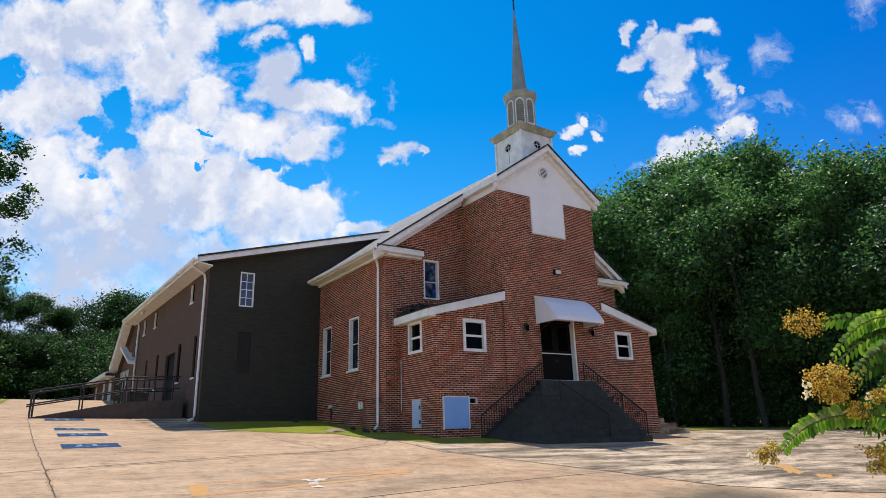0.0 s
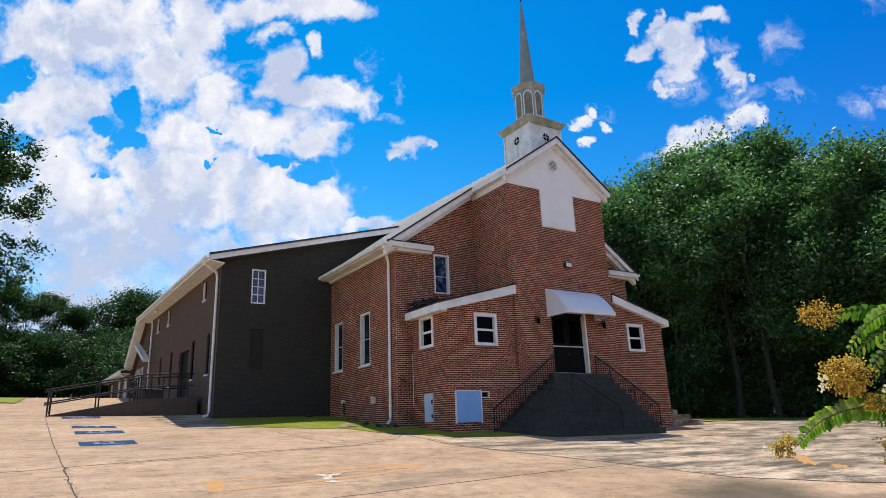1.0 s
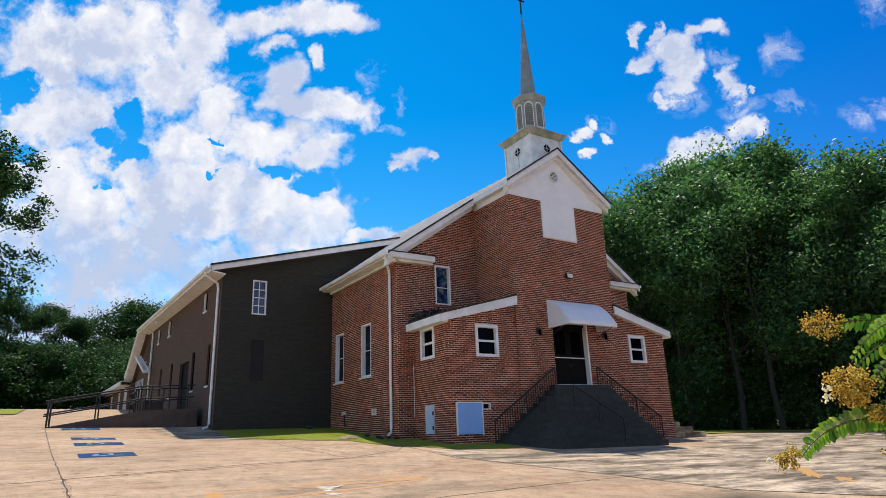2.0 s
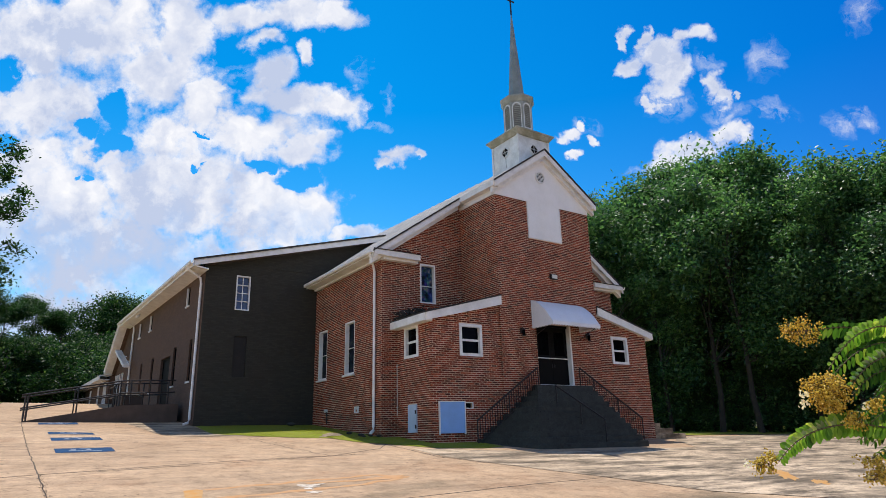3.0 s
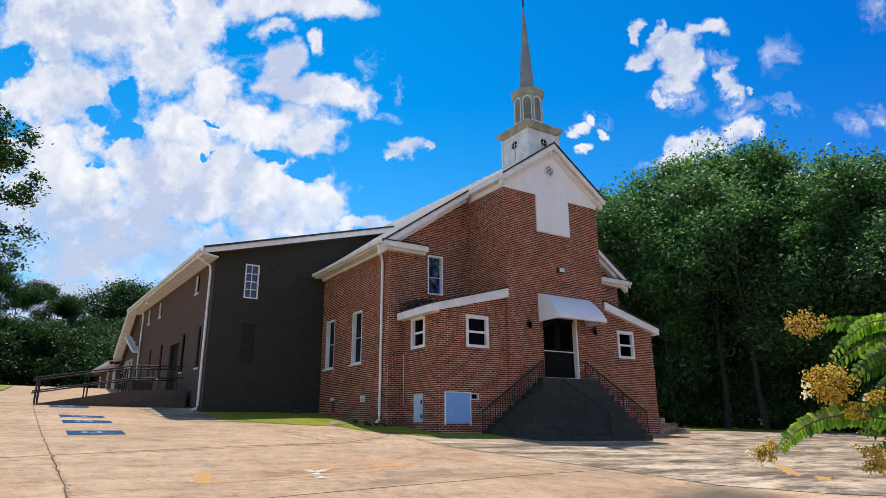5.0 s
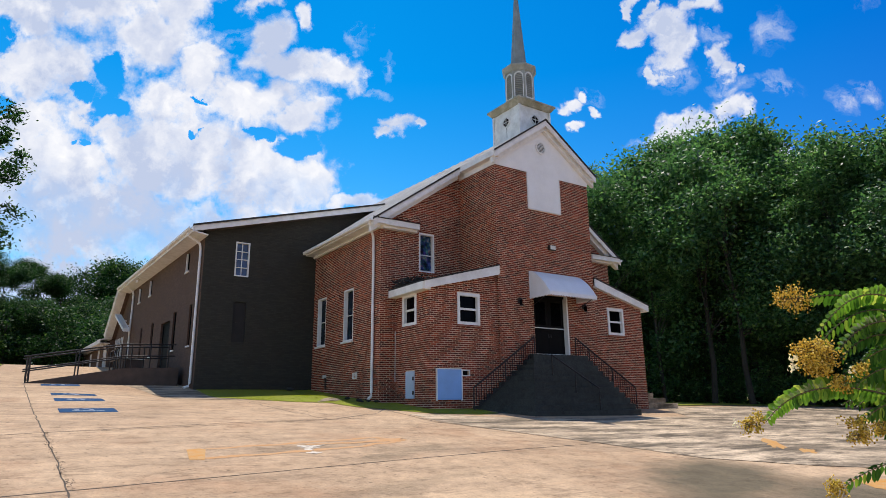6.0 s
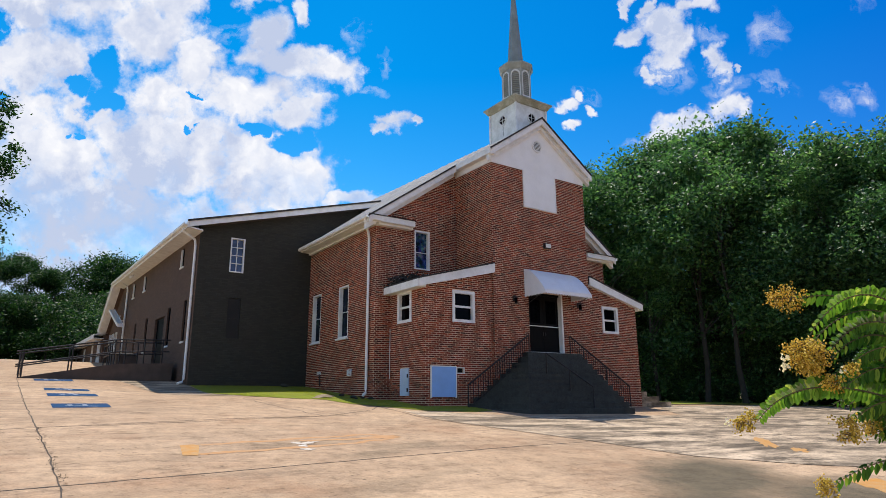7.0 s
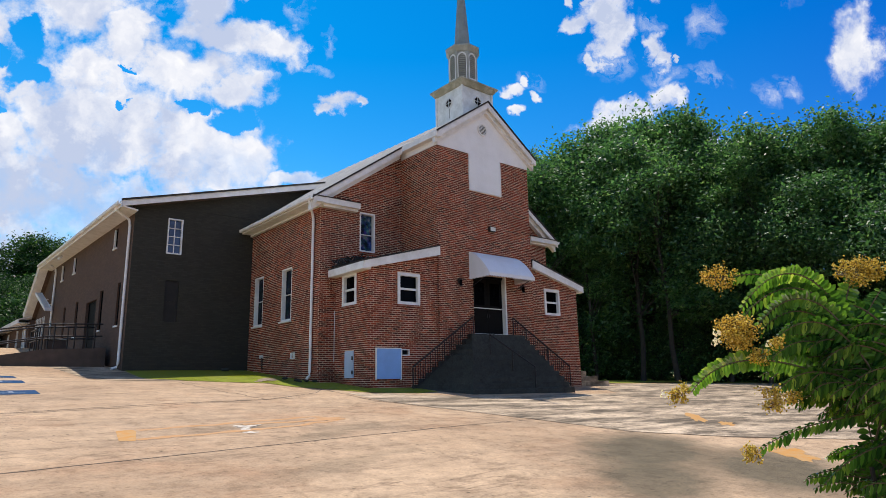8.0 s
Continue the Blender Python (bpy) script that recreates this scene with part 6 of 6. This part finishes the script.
for k in KINDS + [SHRUB]:
    k.matrix_basis = pose(EYE[0] + 66 * math.sin(radians(52 + 7 * (KINDS + [SHRUB]).index(k))), EYE[1] + 66 * math.cos(radians(52 + 7 * (KINDS + [SHRUB]).index(k))), -0.5, 0, 0, 15)


# ---- flowering shrub at the lot's edge ----
def myrtle():
    base = Vector((-9.4, -15.35, ground_z(-9.4, -15.35)))
    ob = group_at("flowering_shrub", "arching crape myrtle with paired leaves and yellow seed heads", "shrub", at=tuple(base))
    west, north = Vector((-0.771, 0.637, 0)), Vector((0.637, 0.771, 0))
    P = lambda l, h, d=0.0: base + west * l + north * d + Vector((0, 0, h))
    rnd = random.Random(77)

    def bez(a, b, c, e, t):
        s = 1 - t
        return a * s ** 3 + b * 3 * s * s * t + c * 3 * s * t * t + e * t ** 3

    def leaf(bm, root, along, out, size):
        """One leaf: a rounded blade folded about its midrib, drooping at its tip."""
        n = along.cross(out).normalized()
        w = along.normalized() * size * 0.28
        tip = out.normalized()
        rise = [(0.14, 0.62), (0.4, 1.0), (0.68, 0.9), (0.9, 0.42)]
        edge = lambda k: [bm.verts.new(root + tip * size * f + w * g * k + n * size * 0.1 * g - Vector((0, 0, size * 0.2 * f * f))) for f, g in rise]
        left, right = edge(1), edge(-1)
        foot, end = bm.verts.new(root), bm.verts.new(root + tip * size - Vector((0, 0, size * 0.24)))
        mid = bm.verts.new(root + tip * size * 0.5 - Vector((0, 0, size * 0.05)))
        ring = [foot] + left + [end] + right[::-1]
        for i in range(len(ring)):
            bm.faces.new((mid, ring[i], ring[(i + 1) % len(ring)]))

    blade = bmesh.new()
    leaf(blade, Vector((0, 0, 0)), Vector((0, 1, 0)), Vector((1, 0, 0)), 1.0)
    blade_mesh = bpy.data.meshes.new("leaf")
    blade.to_mesh(blade_mesh)
    blade.free()
    blade_mesh.materials.append(LIT_LEAF)

    def branch(a, b, c, e, leafy_from=0.3, gap=0.03, size=0.066, single=False):
        """An arching stem with paired leaves in two even ranks, which hang a little from it."""
        stem = bmesh.new()
        pts = [bez(a, b, c, e, i / 14) for i in range(15)]
        add_tube(stem, pts, 0.006, 5, 0.002)
        limb = part("branch", stem, TWIG, ob)
        bm = bmesh.new()
        length = sum((q - p).length for p, q in zip(pts, pts[1:]))
        n = max(3, int(length * (1 - leafy_from) / gap))
        lean = rnd.uniform(0.35, 0.8)
        for i in range(n):
            t = leafy_from + (1 - leafy_from) * i / n
            p, q = bez(a, b, c, e, t), bez(a, b, c, e, min(1, t + 0.02))
            d = (q - p).normalized()
            flat = d.cross(north)
            flat = flat.normalized() if flat.length > 0.2 else Vector((0, 0, 1))
            rank = (flat * 0.8 + north * lean).normalized()
            grow = size * rnd.uniform(0.88, 1.1) * (0.6 + 0.4 * min(1, (1 - t) * 4))
            for k in (-1, 1):
                o = rank * k * rnd.uniform(0.85, 1.0) + d * rnd.uniform(0.2, 0.45) + Vector((rnd.gauss(0, 0.1), rnd.gauss(0, 0.1), -0.3 + rnd.gauss(0, 0.1)))
                if single:
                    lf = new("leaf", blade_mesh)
                    lf.parent = limb
                    x = o.normalized()
                    z = x.cross(d).normalized()
                    lf.matrix_basis = Matrix.Translation(p) @ Matrix((x, z.cross(x), z)).transposed().to_4x4() @ Matrix.Scale(grow, 4)
                else:
                    leaf(bm, p, d, o, grow)
        if single:
            bm.free()
        else:
            tagged(part("foliage", bm, SHADED_LEAVES, limb), kind="stuff")
        return limb

    def panicle(limb, at, axis, length, width, count, petals=0):
        """A loose branched head: thin stalks, each with small round seed buds along its outer half."""
        bm, tw = bmesh.new(), bmesh.new()
        axis = axis.normalized()
        stalks = max(8, count // 11)
        for i in range(stalks):
            f = (i + rnd.random()) / stalks
            d = Vector((rnd.gauss(0, 1), rnd.gauss(0, 1), rnd.gauss(0, 1)))
            d = (d - axis * d.dot(axis)).normalized() + axis * 0.35
            root_at = at + axis * length * f * 0.8
            end = root_at + d * width * (1.1 - 0.6 * f) * rnd.uniform(0.6, 1.25)
            add_tube(tw, [root_at, end], 0.0022, 3, 0.001)
            for k in range(14):
                p = root_at.lerp(end, rnd.uniform(0.35, 1.05)) + Vector((rnd.gauss(0, 0.011), rnd.gauss(0, 0.011), rnd.gauss(0, 0.011)))
                s = rnd.uniform(0.0035, 0.007)
                v = [bm.verts.new(p + s * Vector(q)) for q in ((1, 0, 0), (0, 1, 0), (-1, 0, 0), (0, -1, 0), (0, 0, 1), (0, 0, -1))]
                for a, b in ((0, 1), (1, 2), (2, 3), (3, 0)):
                    bm.faces.new((v[a], v[b], v[4]))
                    bm.faces.new((v[b], v[a], v[5]))
        tagged(part("seed_head", bm, BLOOM, limb), kind="stuff")
        tagged(part("seed_stalk", tw, TWIG, limb), kind="stuff")
        if petals:
            bm = bmesh.new()
            for i in range(petals):
                c = at + axis * length * (0.5 if i % 2 else 0.68) + west * width * 1.15 + Vector((rnd.gauss(0, 0.011), rnd.gauss(0, 0.011), rnd.gauss(0, 0.012)))
                q = Euler((rnd.uniform(0, 6), rnd.uniform(0, 6), rnd.uniform(0, 6))).to_matrix()
                bm.faces.new([bm.verts.new(c + q @ Vector(p)) for p in ((-0.009, 0, 0), (0, -0.007, 0.004), (0.009, 0, 0), (0, 0.007, 0.004))])
            part("blossom", bm, PETAL, limb)

    root = P(0.0, 0.0)
    trunk = bmesh.new()
    for l, d in ((0.05, 0.0), (-0.1, 0.1), (0.0, -0.1), (-0.25, 0.0)):
        add_tube(trunk, [root + P(l, 0, d) - base, P(l * 1.6, 0.45, d), P(l * 2.2, 1.0, d * 1.5)], 0.022, 7, 0.012)
    part("stems", trunk, BARK, ob)
    def arch(pts, d0, d1, **how):
        """A bending branch given by reach and height of its four guides."""
        return branch(*[P(l, h, d0 + (d1 - d0) * i / 3) for i, (l, h) in enumerate(pts)], **how)

    # the long arches over the lot, uppermost first
    down = Vector((0, 0, -1))
    a0 = arch([(0.20, 1.90), (0.34, 2.12), (0.51, 2.15), (0.70, 2.10)], 0.15, 0.2, leafy_from=0.25, gap=0.028, size=0.062)
    panicle(a0, P(0.64, 2.12, 0.2), west + Vector((0, 0, -0.1)), 0.24, 0.10, 460)
    arch([(0.10, 1.60), (0.16, 2.10), (0.48, 2.26), (0.76, 1.87)], 0.0, -0.05, leafy_from=0.15, gap=0.025, size=0.064, single=True)
    arch([(0.12, 1.60), (0.20, 2.03), (0.47, 2.13), (0.74, 1.83)], -0.05, -0.02, leafy_from=0.15, gap=0.026, size=0.06)
    arch([(0.05, 1.70), (0.12, 2.02), (0.36, 2.16), (0.62, 1.98)], 0.12, 0.1, leafy_from=0.15, gap=0.026, size=0.06)
    a2 = arch([(0.14, 1.60), (0.26, 1.97), (0.50, 2.03), (0.71, 1.77)], -0.1, -0.12, leafy_from=0.15, gap=0.025, size=0.06, single=True)
    arch([(0.13, 1.55), (0.27, 1.90), (0.49, 1.95), (0.70, 1.73)], -0.05, -0.1, leafy_from=0.12, gap=0.026, size=0.058)
    arch([(0.10, 1.50), (0.25, 1.78), (0.46, 1.80), (0.64, 1.64)], 0.05, 0.05, leafy_from=0.12, gap=0.026, size=0.058)
    panicle(a2, P(0.80, 1.85, -0.1), down + west * 0.1, 0.22, 0.105, 1400, 44)
    a3 = arch([(0.12, 1.50), (0.28, 1.84), (0.47, 1.86), (0.67, 1.68)], -0.16, -0.18, leafy_from=0.1, gap=0.026, size=0.06)
    panicle(a3, P(0.62, 1.68, -0.2), west + down * 0.2, 0.07, 0.035, 120, 10)
    a4 = arch([(0.12, 1.45), (0.29, 1.74), (0.48, 1.74), (0.66, 1.60)], -0.05, -0.15, leafy_from=0.1, gap=0.026, size=0.06)
    panicle(a4, P(0.68, 1.62, -0.15), west + down * 0.2, 0.12, 0.045, 200)
    low_arch = arch([(0.18, 1.42), (0.55, 1.62), (0.90, 1.68), (1.11, 1.42)], -0.1, -0.1, leafy_from=0.1, gap=0.022, size=0.064, single=True)
    panicle(low_arch, P(1.11, 1.43, -0.1), west + down * 0.25, 0.13, 0.06, 260, 8)
    a6 = arch([(0.15, 1.40), (0.35, 1.56), (0.54, 1.55), (0.66, 1.44)], -0.15, -0.2, leafy_from=0.1, gap=0.026, size=0.07)
    panicle(a6, P(0.69, 1.45, -0.2), down + west * 0.3, 0.15, 0.075, 330)
    a7 = arch([(0.2, 1.36), (0.3, 1.5), (0.42, 1.52), (0.5, 1.43)], 0.0, 0.0, leafy_from=0.1)
    panicle(a7, P(0.49, 1.43, 0.0), down + west * 0.2, 0.09, 0.05, 160)
    a8 = arch([(0.06, 1.30), (0.30, 1.26), (0.55, 1.24), (0.75, 1.10)], -0.05, -0.05, leafy_from=0.1, gap=0.025, size=0.06)
    panicle(a8, P(0.75, 1.10, -0.05), west + down * 0.2, 0.09, 0.045, 200)
    arch([(0.0, 1.15), (0.18, 1.12), (0.35, 1.05), (0.47, 0.94)], -0.1, -0.15, leafy_from=0.1, gap=0.026, size=0.06)
    # upright shoots with the high seed head
    a9 = arch([(0.17, 1.72), (0.14, 1.86), (0.10, 1.96), (0.05, 2.06)], 0.0, 0.0, leafy_from=0.1, gap=0.026, size=0.06, single=True)
    panicle(a9, P(0.14, 2.08, 0.0), Vector((0, 0, 0.1)) - west, 0.32, 0.10, 1100)
    arch([(0.05, 1.70), (-0.02, 1.84), (-0.08, 1.92), (-0.15, 2.0)], 0.05, 0.05, leafy_from=0.1, gap=0.026, size=0.06)
    arch([(-0.1, 1.65), (-0.14, 1.84), (-0.22, 1.95), (-0.35, 2.02)], 0.0, 0.1, leafy_from=0.1, gap=0.026, size=0.06)

    def reach(h):
        """How far towards the lot the thick of the shrub comes at each height."""
        spots = ((0.5, 0.30), (0.8, 0.33), (0.93, 0.42), (1.0, 0.16), (1.2, 0.16), (1.28, 0.34), (1.4, 0.54), (1.6, 0.56), (1.72, 0.44), (1.85, 0.15), (2.2, 0.0))
        for (p, u), (q, v) in zip(spots, spots[1:]):
            if p <= h < q:
                return u + (v - u) * (h - p) / (q - p)
        return 0.2

    # sprays side by side, all bending to the lot
    for i in range(100):
        h = rnd.uniform(1.22, 1.76)
        l = reach(h) * rnd.uniform(0.45, 1.0)
        back, top = rnd.uniform(0.3, 0.55), rnd.uniform(0.06, 0.16)
        h0 = h + rnd.uniform(-0.12, 0.06)
        d = rnd.uniform(-0.28, 0.4)
        arch([(l - back, h0), (l - back * 0.65, max(h, h0) + top), (l - back * 0.25, max(h, h0) + top), (l, h)], d * 0.7, d, leafy_from=0.08, gap=0.028, size=rnd.uniform(0.048, 0.06))
    # the foot, in its own shade
    for i in range(80):
        h = rnd.uniform(0.15, 1.15)
        l = reach(max(0.5, h)) * rnd.uniform(0.3, 1.0)
        back, top = rnd.uniform(0.25, 0.5), rnd.uniform(0.02, 0.12)
        h0 = max(0.05, h - rnd.uniform(-0.05, 0.2))
        d = rnd.uniform(-0.35, 0.4)
        arch([(l - back, h0), (l - back * 0.65, max(h, h0) + top), (l - back * 0.25, max(h, h0) + top), (l, h)], d * 0.7, d, leafy_from=0.08, gap=0.03, size=rnd.uniform(0.048, 0.06))
    # the far half, reaching away from the lot
    for i in range(110):
        a = P(rnd.uniform(-0.5, 0.0), rnd.uniform(0.5, 1.3), rnd.uniform(-0.2, 0.2))
        e = P(rnd.uniform(-1.2, -0.1), rnd.uniform(0.3, 1.85), rnd.uniform(-0.5, 0.6))
        limb = branch(a, a.lerp(e, 0.35) + Vector((0, 0, 0.3)), a.lerp(e, 0.75) + Vector((0, 0, 0.25)), e, 0.12)
        if i % 8 == 0:
            panicle(limb, e, (e - a).normalized() + down * 0.3, 0.14, 0.07, 160)
    return ob


myrtle()


# ---- laid brick on the walls that the lot looks on to ----
COURSE, LENGTH, GAP, HEAD = 0.0677, 0.213, 0.0074, 0.006


def bricks_of(u0, u1, z0, z1, holes, top=None):
    """Spans of the bricks of a running-bond wall, cut at its ends and round its openings."""
    row = math.floor(z0 / COURSE)
    while row * COURSE < z1:
        b, t = max(z0, row * COURSE + GAP), min(z1, (row + 1) * COURSE - GAP)
        shift = LENGTH / 2 if row % 2 == 0 else 0.0
        cuts = [(h[0], h[1]) for h in holes if h[2] - 0.01 < (b + t) / 2 < h[3] + 0.01]
        n = math.floor((u0 + shift) / LENGTH)
        while n * LENGTH - shift < u1:
            spans = [(max(u0, n * LENGTH - shift + HEAD), min(u1, (n + 1) * LENGTH - shift - HEAD))]
            for c0, c1 in cuts:
                spans = [p for a, e in spans for p in ((a, min(e, c0)), (max(a, c1), e))]
            for a, e in spans:
                if e - a > 0.03 and t - b > 0.02 and (top is None or (t < top(a) and t < top(e))):
                    yield a, e, b, t
            n += 1
        row += 1


def lay(name, axis, face, spans, rng):
    """All bricks of one wall joined; each stands 5 to 9 mm proud of its mortar with eased edges."""
    verts, faces = [], []
    for a, e, b, t in spans:
        p, q = rng.uniform(0.004, 0.009), 0.004
        i = len(verts)
        for u, z, d in ((a, b, 0), (e, b, 0), (e, t, 0), (a, t, 0), (a + q, b + q, p), (e - q, b + q, p), (e - q, t - q, p), (a + q, t - q, p)):
            verts.append((u, face - d, z) if axis == "x" else (face - d, u, z))
        quads = ((4, 5, 6, 7), (0, 1, 5, 4), (1, 2, 6, 5), (2, 3, 7, 6), (3, 0, 4, 7))
        faces += [tuple(i + k for k in (f if axis == "x" else f[::-1])) for f in quads]
    me = bpy.data.meshes.new(name)
    me.from_pydata(verts, [], faces)
    me.materials.append(BRICKS)
    ob = new(name, me)
    ob.parent = church
    ob.matrix_parent_inverse = Matrix.Translation(church.location).inverted()
    return tagged(ob, kind="stuff")


rng = random.Random(40)
near, far = [], []
for sp in bricks_of(-2.85, 0.0, -0.5, 4.45, ANNEX_HOLES[-1], lambda u: 3.72 + max(0.0, (u + 2.85) * 0.256)):
    (near if 1.12 < sp[2] < 2.5 else far).append(sp)
lay("porch_brickwork", "x", 0.11, far, rng)
lay("porch_brickwork", "x", 0.11, bricks_of(4.8, 7.65, -0.5, 4.45, ANNEX_HOLES[1], lambda u: 3.72 + max(0.0, (7.65 - u) * 0.256)), rng)
lay("porch_side_brickwork", "y", -2.85, bricks_of(0.11, 2.21, -0.5, 3.72, [(0.82, 1.71, 2.55, 3.62), (0.95, 1.47, 0.18, 1.05)]), rng)
lay("tower_brickwork", "x", 0.0, bricks_of(0.0, 4.8, -0.5, 8.51, [DOOR, (1.53, 3.22, 7.06, 8.6)]), rng)
lay("tower_side_brickwork", "y", 0.0, bricks_of(0.0, 2.21, 4.45, 8.51, []), rng)
lay("tower_side_brickwork", "y", 0.0, bricks_of(0.0, 0.105, -0.5, 4.45, []), rng)
lay("nave_front_brickwork", "x", 2.21, bricks_of(-3.48, 0.0, -0.3, 9.0, [(-1.89, -1.22, 4.67, 6.15)], lambda u: roof_z(u) - 0.3), rng)
lay("nave_front_brickwork", "x", 2.21, bricks_of(4.8, 8.28, 3.0, 9.0, [], lambda u: roof_z(u) - 0.3), rng)
lay("nave_side_brickwork", "y", -3.48, bricks_of(2.21, 8.05, -0.3, 6.4, SIDE_WINS), rng)
# the porch wall between its openings, brick by brick
wall = next(o for o in church.children if o.name == "porch_front_wall")
stock = {}
for a, e, b, t in near[:300]:
    key = (round(e - a, 3), round(t - b, 3))
    if key not in stock:
        w, h, q, p = key[0] / 2, key[1] / 2, 0.004, 0.007
        me = bpy.data.meshes.new("brick")
        me.from_pydata([(-w, 0, -h), (w, 0, -h), (w, 0, h), (-w, 0, h), (-w + q, -p, -h + q), (w - q, -p, -h + q), (w - q, -p, h - q), (-w + q, -p, h - q)], [],
                       [(4, 5, 6, 7), (0, 1, 5, 4), (1, 2, 6, 5), (2, 3, 7, 6), (3, 0, 4, 7)])
        me.materials.append(BRICK_ONE)
        stock[key] = me
    ob = new("brick", stock[key])
    ob.parent = wall
    ob.location = ((a + e) / 2, 0.11 + rng.uniform(-0.001, 0.002), (b + t) / 2)
if near[300:]:
    lay("porch_brickwork", "x", 0.11, near[300:], rng)
